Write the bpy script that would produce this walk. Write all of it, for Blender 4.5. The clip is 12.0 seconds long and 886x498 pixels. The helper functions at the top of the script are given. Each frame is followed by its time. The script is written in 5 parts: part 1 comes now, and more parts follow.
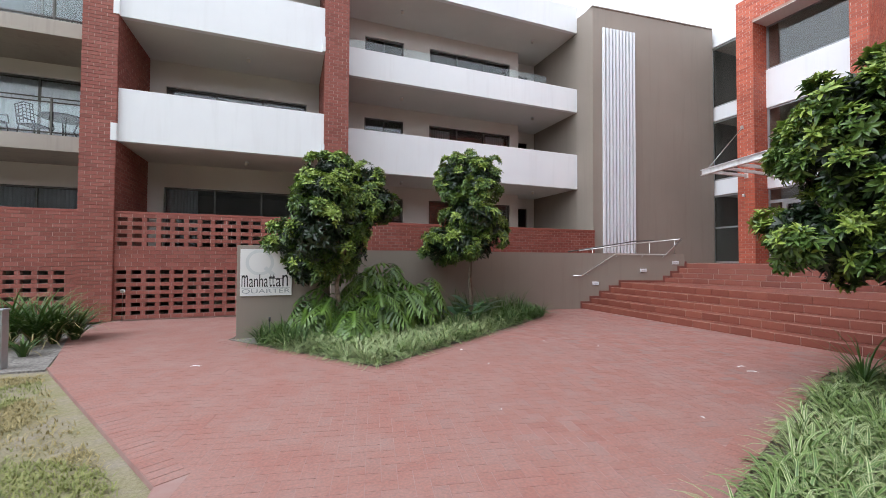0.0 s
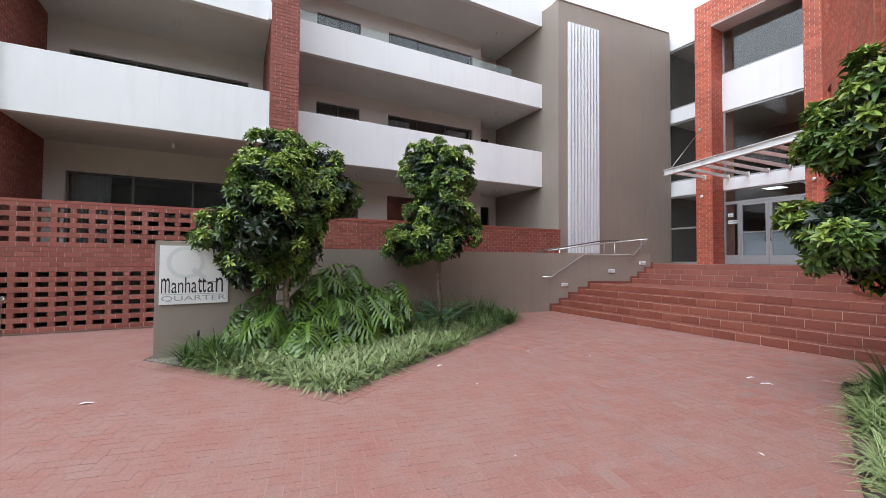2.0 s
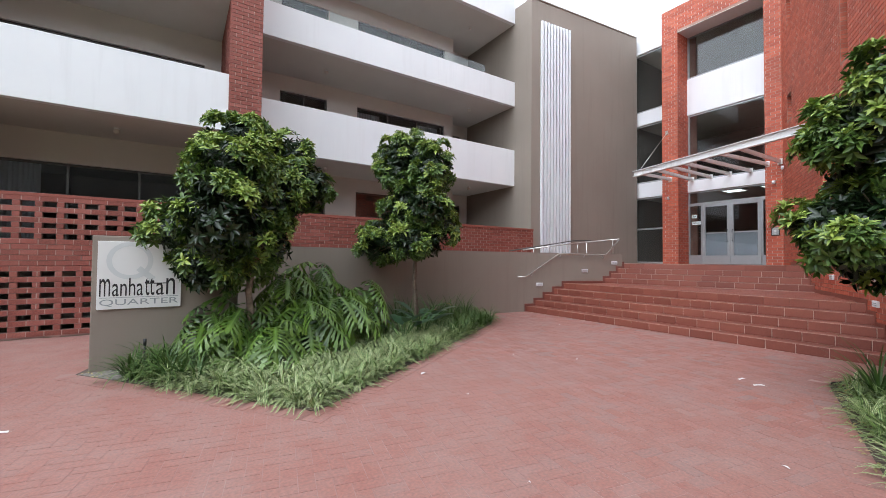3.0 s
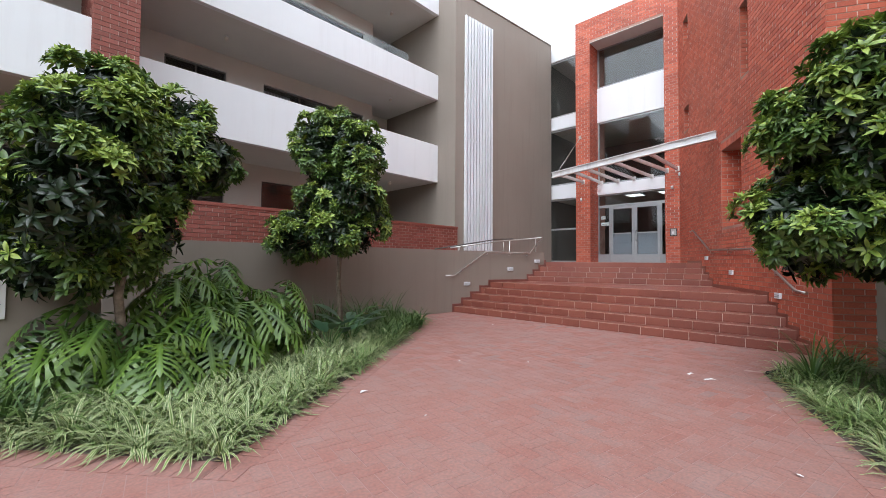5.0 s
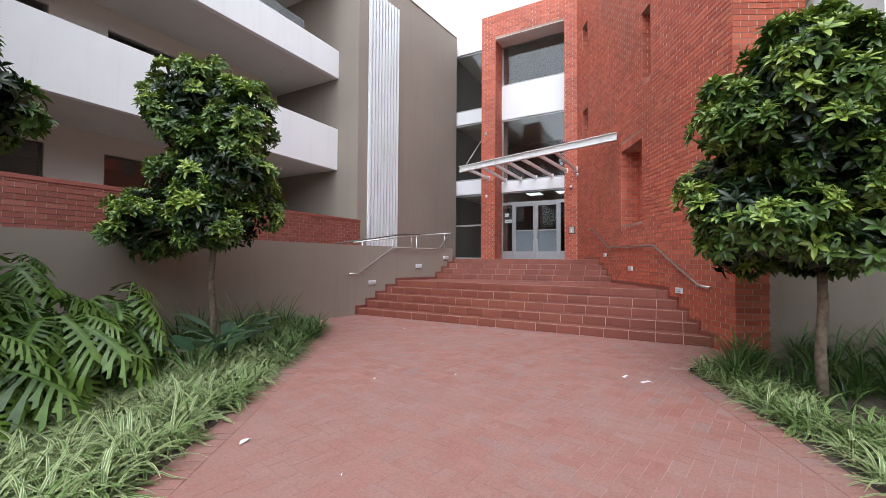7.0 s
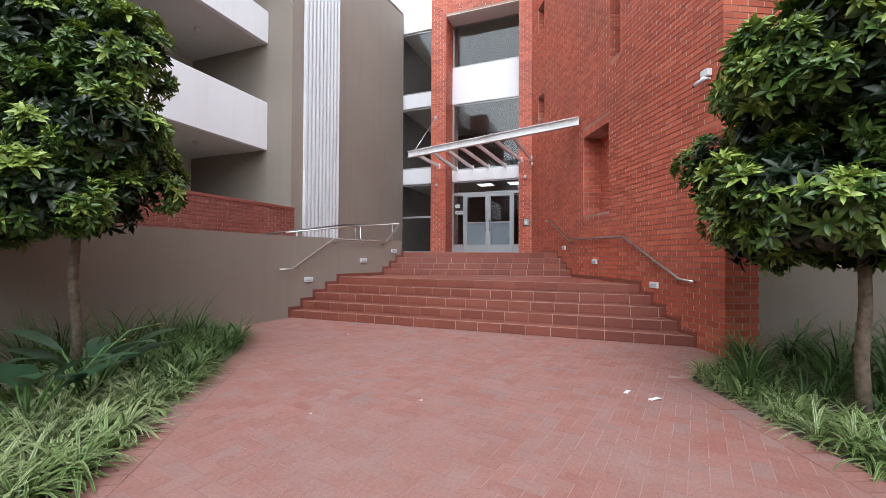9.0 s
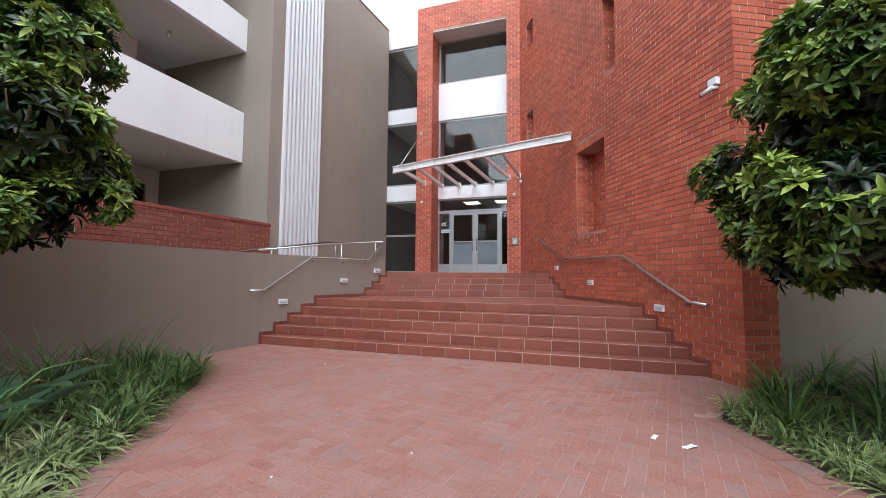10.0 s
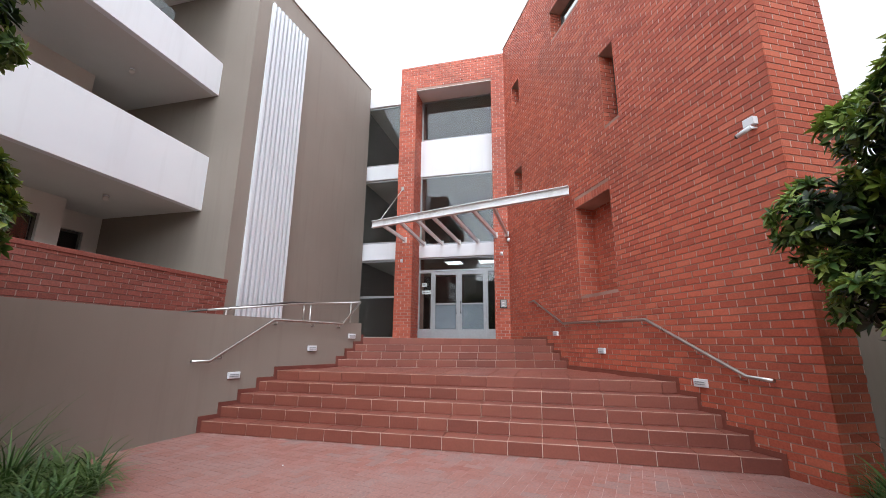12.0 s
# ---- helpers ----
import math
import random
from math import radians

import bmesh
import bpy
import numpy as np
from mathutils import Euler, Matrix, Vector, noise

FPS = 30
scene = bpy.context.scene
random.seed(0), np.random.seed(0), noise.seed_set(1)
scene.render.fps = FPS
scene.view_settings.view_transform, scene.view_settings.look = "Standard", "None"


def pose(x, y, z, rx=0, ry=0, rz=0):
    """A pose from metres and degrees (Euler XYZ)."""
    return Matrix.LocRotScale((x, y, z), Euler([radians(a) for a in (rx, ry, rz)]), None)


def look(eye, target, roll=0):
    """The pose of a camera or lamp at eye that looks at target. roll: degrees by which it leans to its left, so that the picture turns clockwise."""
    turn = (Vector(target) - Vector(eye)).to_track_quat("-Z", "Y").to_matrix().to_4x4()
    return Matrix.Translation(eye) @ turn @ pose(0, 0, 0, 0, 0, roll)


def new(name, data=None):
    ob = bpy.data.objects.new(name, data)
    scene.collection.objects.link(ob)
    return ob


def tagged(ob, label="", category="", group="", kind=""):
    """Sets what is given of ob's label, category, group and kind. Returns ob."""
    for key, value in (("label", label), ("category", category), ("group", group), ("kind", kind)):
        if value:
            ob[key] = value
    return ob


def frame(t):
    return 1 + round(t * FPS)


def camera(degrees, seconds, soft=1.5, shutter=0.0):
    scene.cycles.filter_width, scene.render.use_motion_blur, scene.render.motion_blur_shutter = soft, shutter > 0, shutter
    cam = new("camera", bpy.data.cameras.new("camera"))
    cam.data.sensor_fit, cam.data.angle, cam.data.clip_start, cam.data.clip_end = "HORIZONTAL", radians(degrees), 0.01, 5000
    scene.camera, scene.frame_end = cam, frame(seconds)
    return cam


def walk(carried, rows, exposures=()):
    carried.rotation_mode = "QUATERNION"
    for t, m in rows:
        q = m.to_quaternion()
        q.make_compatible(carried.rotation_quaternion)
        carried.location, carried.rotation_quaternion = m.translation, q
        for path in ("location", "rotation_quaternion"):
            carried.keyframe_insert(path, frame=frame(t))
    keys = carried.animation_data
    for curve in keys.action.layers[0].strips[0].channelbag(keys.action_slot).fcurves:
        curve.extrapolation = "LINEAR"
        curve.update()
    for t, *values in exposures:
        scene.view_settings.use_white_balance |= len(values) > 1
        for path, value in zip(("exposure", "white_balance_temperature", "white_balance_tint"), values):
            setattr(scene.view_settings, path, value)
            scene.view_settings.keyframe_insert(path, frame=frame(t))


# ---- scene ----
cam = camera(95.3, 12.0, soft=0.5)
ROWS = [
    (0, (-0.057, 0.073, 1.477), (0.564, 1.698, 1.520), 0.30),
    (0.5, (-0.045, 0.354, 1.473), (0.622, 1.960, 1.513), 0.40),
    (1, (-0.010, 0.630, 1.464), (0.724, 2.206, 1.507), 0.30),
    (1.5, (0.004, 0.921, 1.456), (0.775, 2.480, 1.499), 0.40),
    (2, (-0.002, 1.170, 1.462), (0.815, 2.706, 1.508), 0.40),
    (2.5, (-0.033, 1.438, 1.456), (0.860, 2.931, 1.502), 0.50),
    (4.5, (0.061, 2.357, 1.385), (1.199, 3.672, 1.439), 0.40),
    (5, (0.111, 2.595, 1.355), (1.364, 3.802, 1.411), 0.40),
    (5.5, (0.198, 2.776, 1.330), (1.556, 3.863, 1.384), 0.30),
    (6, (0.357, 2.981, 1.348), (1.792, 3.964, 1.398), 0.30),
    (6.5, (0.511, 3.196, 1.335), (1.991, 4.109, 1.383), 0.40),
    (7, (0.704, 3.424, 1.330), (2.222, 4.273, 1.378), 0.40),
    (7.5, (0.933, 3.614, 1.328), (2.488, 4.393, 1.375), 0.30),
    (9.5, (1.864, 4.292, 1.279), (3.503, 4.873, 1.333), 0.40),
    (10, (2.128, 4.440, 1.282), (3.776, 4.989, 1.398), 0.40),
    (10.5, (2.362, 4.599, 1.268), (4.013, 5.113, 1.453), 0.50),
    (11, (2.606, 4.768, 1.292), (4.265, 5.230, 1.545), 0.50),
    (11.5, (2.829, 4.949, 1.288), (4.483, 5.384, 1.608), 0.60),
    (12, (3.061, 5.130, 1.294), (4.705, 5.545, 1.685), 0.50),
]
walk(cam, [(t, look(eye, target, roll)) for t, eye, target, roll in ROWS],
     exposures=[(0, 1.63, 5900, 9), (4.5, 1.70, 5900, 9), (12, 1.73, 5900, 9)])

# ---- daylight: bright overcast sky with a wide soft sun ----
world = bpy.data.worlds.new("sky")
scene.world = world
world.use_nodes = True
wn = world.node_tree.nodes
wl = world.node_tree.links
sky = wn.new("ShaderNodeTexSky")
sky.sky_type = "NISHITA"
sky.sun_disc = False
sky.sun_elevation = radians(58)
sky.sun_rotation = radians(256)
sky.air_density = 1.0
sky.dust_density = 1.5
pale = wn.new("ShaderNodeHueSaturation")
pale.inputs["Saturation"].default_value = 0.04
wl.new(sky.outputs["Color"], pale.inputs["Color"])
wl.new(pale.outputs["Color"], wn["Background"].inputs["Color"])
wn["Background"].inputs["Strength"].default_value = 0.15
sun = new("sun", bpy.data.lights.new("sun", "SUN"))
sun.data.energy = 0.22
sun.data.angle = radians(35)
sun.data.color = (1.0, 0.98, 0.95)
# the sun stands high over the street behind the cloud
sun.matrix_world = look((-22.0, -4.0, 32.0), (0, 0, 0))

# ---- materials ----
def nodes_of(name):
    m = bpy.data.materials.new(name)
    m.use_nodes = True
    t = m.node_tree
    return m, t, t.nodes["Principled BSDF"]


def ramp(t, fac, stops):
    r = t.nodes.new("ShaderNodeValToRGB")
    while len(r.color_ramp.elements) < len(stops):
        r.color_ramp.elements.new(0.5)
    for e, (p, c) in zip(r.color_ramp.elements, stops):
        e.position, e.color = p, (*c, 1)
    t.links.new(fac, r.inputs["Fac"])
    return r.outputs["Color"]


def noise_tex(t, scale, detail=4.0, rough=0.55, coord="Object", stretch=None):
    c = t.nodes.new("ShaderNodeTexCoord")
    n = t.nodes.new("ShaderNodeTexNoise")
    n.inputs["Scale"].default_value = scale
    n.inputs["Detail"].default_value = detail
    n.inputs["Roughness"].default_value = rough
    out = c.outputs[coord]
    if stretch:
        k = t.nodes.new("ShaderNodeMapping")
        k.inputs["Scale"].default_value = stretch
        t.links.new(out, k.inputs["Vector"])
        out = k.outputs["Vector"]
    t.links.new(out, n.inputs["Vector"])
    return n.outputs["Fac"]


def mix(t, fac, a, b, kind="MIX"):
    m = t.nodes.new("ShaderNodeMix")
    m.data_type, m.blend_type = "RGBA", kind
    for sock, v in ((m.inputs[0], fac), (m.inputs[6], a), (m.inputs[7], b)):
        if isinstance(v, (int, float)):
            sock.default_value = v
        elif isinstance(v, tuple):
            sock.default_value = (*v, 1)
        else:
            t.links.new(v, sock)
    return m.outputs[2]


def bump(t, p, height, strength=0.3, dist=0.01):
    b = t.nodes.new("ShaderNodeBump")
    b.inputs["Strength"].default_value = strength
    b.inputs["Distance"].default_value = dist
    t.links.new(height, b.inputs["Height"])
    t.links.new(b.outputs["Normal"], p.inputs["Normal"])


def spots(t, fac, lo, hi):
    r = t.nodes.new("ShaderNodeMapRange")
    r.inputs["From Min"].default_value, r.inputs["From Max"].default_value = lo, hi
    t.links.new(fac, r.inputs["Value"])
    return r.outputs["Result"]


SMEAR = (0.260, 0.134, 0.114)


def smeared(t, col, tint):
    """Old slurry that dulls paving and joints alike, in broad patches, heavier on the street side."""
    c = t.nodes.new("ShaderNodeNewGeometry").outputs["Position"]
    n = t.nodes.new("ShaderNodeTexNoise")
    n.inputs["Scale"].default_value, n.inputs["Detail"].default_value, n.inputs["Roughness"].default_value = 0.55, 7, 0.65
    t.links.new(c, n.inputs["Vector"])
    x = t.nodes.new("ShaderNodeSeparateXYZ")
    t.links.new(c, x.inputs[0])
    side = spots(t, x.outputs["X"], 6.0, -1.5)
    a = t.nodes.new("ShaderNodeMath")
    a.operation = "MULTIPLY_ADD"
    a.inputs[1].default_value = 0.40
    t.links.new(side, a.inputs[0])
    t.links.new(n.outputs["Fac"], a.inputs[2])
    k = t.nodes.new("ShaderNodeMath")
    k.operation = "MULTIPLY"
    k.inputs[1].default_value = 0.80
    t.links.new(spots(t, a.outputs[0], 0.42, 0.80), k.inputs[0])
    g = t.nodes.new("ShaderNodeTexNoise")
    g.inputs["Scale"].default_value, g.inputs["Detail"].default_value, g.inputs["Roughness"].default_value = 1.7, 8, 0.7
    t.links.new(c, g.inputs["Vector"])
    grey = tuple(v * q for v, q in zip(tint, (1.12, 1.55, 1.62)))
    return mix(t, k.outputs[0], col, ramp(t, g.outputs["Fac"], [(0.40, tint), (0.68, grey)]))


def painted(name, c1, c2, rough=0.75, scale=0.7, grain=60.0, relief=0.15, streaks=None, smear=None):
    """Painted or plain mineral surface: broad tone shifts, fine grain, optional vertical streaks of dirt."""
    m, t, p = nodes_of(name)
    col = ramp(t, noise_tex(t, scale, 5), [(0.3, c1), (0.7, c2)])
    if streaks:
        s = spots(t, noise_tex(t, 1.0, 5, 0.6, stretch=(5.0, 5.0, 0.35)), 0.52, 0.8)
        col = mix(t, s, col, streaks)
    if smear:
        col = smeared(t, col, smear)
    t.links.new(col, p.inputs["Base Color"])
    p.inputs["Roughness"].default_value = rough
    bump(t, p, noise_tex(t, grain, 6, 0.6), relief, 0.004)
    return m


def bricky(name, stops, per, rough=0.7, stain=(0.2, 0.06, 0.035), amount=0.5, dust=None, grain=0.25, smear=None):
    """Fired clay: each piece its own tone, blotches over several pieces, fine grain."""
    m, t, p = nodes_of(name)
    if per == "object":
        rnd = t.nodes.new("ShaderNodeObjectInfo").outputs["Random"]
    else:
        rnd = t.nodes.new("ShaderNodeNewGeometry").outputs["Random Per Island"]
    col = ramp(t, rnd, stops)
    c = t.nodes.new("ShaderNodeNewGeometry").outputs["Position"]
    n = t.nodes.new("ShaderNodeTexNoise")
    n.inputs["Scale"].default_value, n.inputs["Detail"].default_value = 0.8, 6
    t.links.new(c, n.inputs["Vector"])
    k = t.nodes.new("ShaderNodeMath")
    k.operation = "MULTIPLY"
    k.inputs[1].default_value = amount
    t.links.new(spots(t, n.outputs["Fac"], 0.45, 0.75), k.inputs[0])
    col = mix(t, k.outputs[0], col, stain)
    if dust:
        g = t.nodes.new("ShaderNodeTexNoise")
        g.inputs["Scale"].default_value, g.inputs["Detail"].default_value, g.inputs["Roughness"].default_value = 2.6, 9, 0.7
        t.links.new(c, g.inputs["Vector"])
        h = t.nodes.new("ShaderNodeMath")
        h.operation = "MULTIPLY"
        h.inputs[1].default_value = 0.72
        t.links.new(spots(t, g.outputs["Fac"], 0.46, 0.68), h.inputs[0])
        col = mix(t, h.outputs[0], col, dust)
    f = t.nodes.new("ShaderNodeTexNoise")
    f.inputs["Scale"].default_value, f.inputs["Detail"].default_value = 45, 6
    t.links.new(c, f.inputs["Vector"])
    if smear:
        col = smeared(t, col, smear)
    col = mix(t, grain, col, ramp(t, f.outputs["Fac"], [(0.3, (0.12, 0.04, 0.025)), (0.7, (0.5, 0.16, 0.1))]))
    t.links.new(col, p.inputs["Base Color"])
    p.inputs["Roughness"].default_value = rough
    bump(t, p, f.outputs["Fac"], 0.3, 0.003)
    return m


def metal(name, c, rough=0.3, metallic=1.0):
    m, t, p = nodes_of(name)
    col = ramp(t, noise_tex(t, 14, 4), [(0.3, tuple(v * 0.9 for v in c)), (0.7, c)])
    t.links.new(col, p.inputs["Base Color"])
    p.inputs["Metallic"].default_value = metallic
    t.links.new(ramp(t, noise_tex(t, 3, 4), [(0.3, (rough,) * 3), (0.8, (rough + 0.08,) * 3)]), p.inputs["Roughness"])
    return m


def glassy(name, tint=(0.9, 0.95, 0.94), rough=0.0):
    m, t, p = nodes_of(name)
    p.inputs["Base Color"].default_value = (*tint, 1)
    p.inputs["Transmission Weight"].default_value = 1.0
    p.inputs["Roughness"].default_value = rough
    p.inputs["IOR"].default_value = 1.5
    return m


def leafy(name, dark, light, tip=None, rough=0.38, across=None, whole=False, rib=None):
    """Leaf: tone by island, lighter towards the tip (v) and, for striped blades, pale margins (u)."""
    m, t, p = nodes_of(name)
    rnd = t.nodes.new("ShaderNodeObjectInfo").outputs["Random"] if whole else t.nodes.new("ShaderNodeNewGeometry").outputs["Random Per Island"]
    col = ramp(t, rnd, [(0.0, dark), (0.75, tuple((a + b) / 2 for a, b in zip(dark, light))), (1.0, light)])
    uv = t.nodes.new("ShaderNodeSeparateXYZ")
    t.links.new(t.nodes.new("ShaderNodeUVMap").outputs["UV"], uv.inputs[0])
    if tip:
        col = mix(t, spots(t, uv.outputs["Y"], 0.5, 1.0), col, tip)
    if across:
        a = t.nodes.new("ShaderNodeMath")
        a.operation = "PINGPONG"
        a.inputs[1].default_value = 0.5
        t.links.new(uv.outputs["X"], a.inputs[0])
        col = mix(t, spots(t, a.outputs[0], 0.30, 0.12), col, across)
    if rib:
        a = t.nodes.new("ShaderNodeMath")
        a.operation = "PINGPONG"
        a.inputs[1].default_value = 0.5
        t.links.new(uv.outputs["X"], a.inputs[0])
        col = mix(t, spots(t, a.outputs[0], 0.47, 0.495), col, rib)
        col = mix(t, 0.35, col, ramp(t, noise_tex(t, 7, 5), [(0.3, tuple(v * 0.4 for v in dark)), (0.75, light)]))
    t.links.new(col, p.inputs["Base Color"])
    p.inputs["Roughness"].default_value = rough
    p.inputs["Subsurface Weight"].default_value = 0.0
    tr = t.nodes.new("ShaderNodeBsdfTranslucent")
    t.links.new(col, tr.inputs["Color"])
    ms = t.nodes.new("ShaderNodeMixShader")
    ms.inputs[0].default_value = 0.12
    t.links.new(p.outputs[0], ms.inputs[1])
    t.links.new(tr.outputs[0], ms.inputs[2])
    t.links.new(ms.outputs[0], t.nodes["Material Output"].inputs["Surface"])
    return m


WALL_RED = [(0.0, (0.395, 0.072, 0.036)), (0.35, (0.495, 0.094, 0.045)), (0.7, (0.570, 0.117, 0.056)), (1.0, (0.635, 0.160, 0.086))]
PAVE_RED = [(0.0, (0.228, 0.095, 0.077)), (0.25, (0.257, 0.109, 0.087)), (0.52, (0.281, 0.126, 0.103)), (0.74, (0.306, 0.146, 0.124)), (0.84, (0.255, 0.155, 0.137)), (0.95, (0.205, 0.160, 0.150)), (1.0, (0.300, 0.190, 0.165))]
TILE_RED = [(0.0, (0.170, 0.051, 0.035)), (0.5, (0.204, 0.062, 0.042)), (1.0, (0.240, 0.079, 0.053))]
M_BRICK = bricky("face_brick", WALL_RED, "island", 0.6)
M_BRICK_ONE = bricky("face_brick_single", WALL_RED, "object", 0.6)
PLUM_RED = [(0.0, (0.165, 0.039, 0.031)), (0.35, (0.207, 0.050, 0.039)), (0.7, (0.248, 0.063, 0.049)), (1.0, (0.300, 0.098, 0.079))]
M_BRICK_PLUM = bricky("plum_brick", PLUM_RED, "island", 0.7)
M_PAVE = bricky("paver_clay", PAVE_RED, "island", 0.8, (0.25, 0.165, 0.15), 0.8, (0.30, 0.225, 0.21), 0.25, SMEAR)
M_PAVE_ONE = bricky("paver_clay_single", PAVE_RED, "object", 0.8, (0.25, 0.165, 0.15), 0.8, (0.30, 0.225, 0.21), 0.25, SMEAR)
M_TILE = bricky("quarry_tile", TILE_RED, "island", 0.42, (0.17, 0.052, 0.04), 0.5, None, 0.08)
M_TILE_ONE = bricky("quarry_tile_single", TILE_RED, "object", 0.42, (0.17, 0.052, 0.04), 0.5, None, 0.08)
M_SKIRT = painted("skirting_tile", (0.155, 0.050, 0.038), (0.20, 0.066, 0.049), 0.45, 3.0, 60)
M_PERPEND = painted("perpend_mortar", (0.40, 0.25, 0.20), (0.66, 0.50, 0.43), 0.9, 2.5, 80)
M_PERPEND_PLUM = painted("plum_perpend_mortar", (0.32, 0.19, 0.16), (0.48, 0.33, 0.285), 0.9, 1.5, 80)
M_MORTAR_PALE = painted("pale_mortar", (0.20, 0.105, 0.085), (0.34, 0.215, 0.18), 0.9, 1.5, 80)
M_MORTAR = painted("mortar", (0.27, 0.140, 0.105), (0.44, 0.285, 0.230), 0.9, 1.2, 80)
M_JOINT = painted("paving_joint", (0.32, 0.18, 0.155), (0.46, 0.325, 0.295), 0.95, 1.5, 70, smear=SMEAR)
M_NOSE = painted("worn_step_edge", (0.33, 0.195, 0.155), (0.50, 0.37, 0.31), 0.8, 3, 60)
M_GROUT = painted("grout", (0.46, 0.35, 0.29), (0.66, 0.55, 0.47), 0.9, 2, 80)
M_WHITE = painted("white_paint", (0.74, 0.75, 0.77), (0.79, 0.80, 0.81), 0.7, 0.5, 40, 0.08, (0.72, 0.725, 0.735))
M_CREAM = painted("pale_plaster", (0.60, 0.57, 0.53), (0.66, 0.63, 0.59), 0.8, 0.5, 50, 0.1)
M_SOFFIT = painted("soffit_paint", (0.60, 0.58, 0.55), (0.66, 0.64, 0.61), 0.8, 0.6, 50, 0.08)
M_TAUPE = painted("taupe_plaster", (0.243, 0.203, 0.169), (0.280, 0.237, 0.198), 0.8, 0.4, 70, 0.2, (0.236, 0.197, 0.163))
M_SLAB = painted("grey_slab_paint", (0.34, 0.30, 0.26), (0.40, 0.36, 0.31), 0.8, 0.6, 50, 0.1, (0.28, 0.25, 0.22))
M_SIGN = painted("sign_face", (0.74, 0.75, 0.74), (0.79, 0.79, 0.78), 0.4, 1.0, 30, 0.02)
M_PALEGREY = painted("sign_pale_grey", (0.62, 0.65, 0.65), (0.67, 0.70, 0.70), 0.5, 2, 30, 0.02)
M_MIDGREY = painted("sign_mid_grey", (0.30, 0.33, 0.34), (0.35, 0.38, 0.39), 0.5, 2, 30, 0.02)
M_BLACK = painted("black_paint", (0.014, 0.014, 0.016), (0.02, 0.02, 0.022), 0.5, 3, 60, 0.1)
M_ALU = metal("grey_aluminium", (0.42, 0.44, 0.45), 0.4, 0.6)
M_DARKFRAME = metal("dark_window_frame", (0.10, 0.095, 0.085), 0.45, 0.4)
M_STEEL = metal("stainless_steel", (0.52, 0.505, 0.48), 0.27)
M_WHITESTEEL = painted("white_steel", (0.66, 0.66, 0.65), (0.74, 0.74, 0.73), 0.45, 2.0, 40, 0.05, (0.50, 0.47, 0.44))
M_SLATS = painted("white_slats", (0.70, 0.72, 0.75), (0.76, 0.78, 0.80), 0.5, 0.6, 30, 0.03)
M_GLASS = glassy("window_glass")
M_RAILGLASS = glassy("balustrade_glass", (0.82, 0.92, 0.92))
# walls coloured near black so the interiors read as unlit
M_ROOM = painted("unlit_room_wall", (0.09, 0.085, 0.075), (0.12, 0.11, 0.10), 0.9, 0.6, 30, 0.05)
M_CURTAIN = painted("curtain_cloth", (0.60, 0.60, 0.63), (0.70, 0.70, 0.73), 0.9, 6, 120, 0.2)
# dark colour for the added backdrop walls, to dim what the windows reflect
M_STREET = painted("dark_backdrop", (0.07, 0.065, 0.06), (0.13, 0.12, 0.11), 0.9, 0.5, 30, 0.2)
M_SOIL = painted("soil", (0.06, 0.045, 0.035), (0.12, 0.09, 0.07), 0.95, 3, 25, 0.8)
M_FILM = painted("frosted_film", (0.20, 0.225, 0.26), (0.24, 0.265, 0.30), 0.35, 1, 40, 0.02)
M_GRAVEL = painted("gravel", (0.11, 0.10, 0.09), (0.30, 0.275, 0.25), 0.95, 30, 40, 0.8)
M_BARK = painted("bark", (0.10, 0.075, 0.052), (0.25, 0.195, 0.145), 0.9, 16, 40, 1.0, (0.09, 0.07, 0.05))
M_LEAF = leafy("tree_leaf", (0.028, 0.064, 0.012), (0.120, 0.205, 0.034), (0.110, 0.19, 0.034), 0.40)
M_YOUNG_TOPLIT = leafy("young_toplit_leaf", (0.135, 0.215, 0.030), (0.32, 0.41, 0.066), (0.32, 0.41, 0.082), 0.42)
# leaf green darkened to carry the shade inside the crowns
M_INNER = leafy("shaded_inner_leaf", (0.008, 0.02, 0.006), (0.022, 0.046, 0.012))
M_PHILO = leafy("lobed_leaf", (0.022, 0.062, 0.011), (0.175, 0.295, 0.036), (0.155, 0.27, 0.036), 0.34, None, True, (0.15, 0.25, 0.07))
M_STALK = leafy("leaf_stalk", (0.06, 0.14, 0.03), (0.12, 0.22, 0.05))
M_STRIPED = leafy("striped_blade", (0.080, 0.150, 0.030), (0.17, 0.26, 0.055), None, 0.5, (0.56, 0.59, 0.34))
M_BLADE = leafy("dark_blade", (0.032, 0.078, 0.016), (0.10, 0.18, 0.036), (0.11, 0.165, 0.036), 0.5)
M_GREENBLADE = leafy("green_blade", (0.055, 0.115, 0.022), (0.14, 0.24, 0.05), None, 0.45, (0.30, 0.37, 0.15))
M_BROAD = leafy("blue_green_leaf", (0.022, 0.058, 0.030), (0.055, 0.11, 0.05), (0.05, 0.10, 0.045), 0.3)
M_DRY = leafy("dry_blade", (0.28, 0.23, 0.10), (0.44, 0.36, 0.17), None, 0.7)
M_LAWN = leafy("lawn_blade", (0.17, 0.20, 0.05), (0.31, 0.32, 0.10), (0.34, 0.31, 0.12), 0.6)


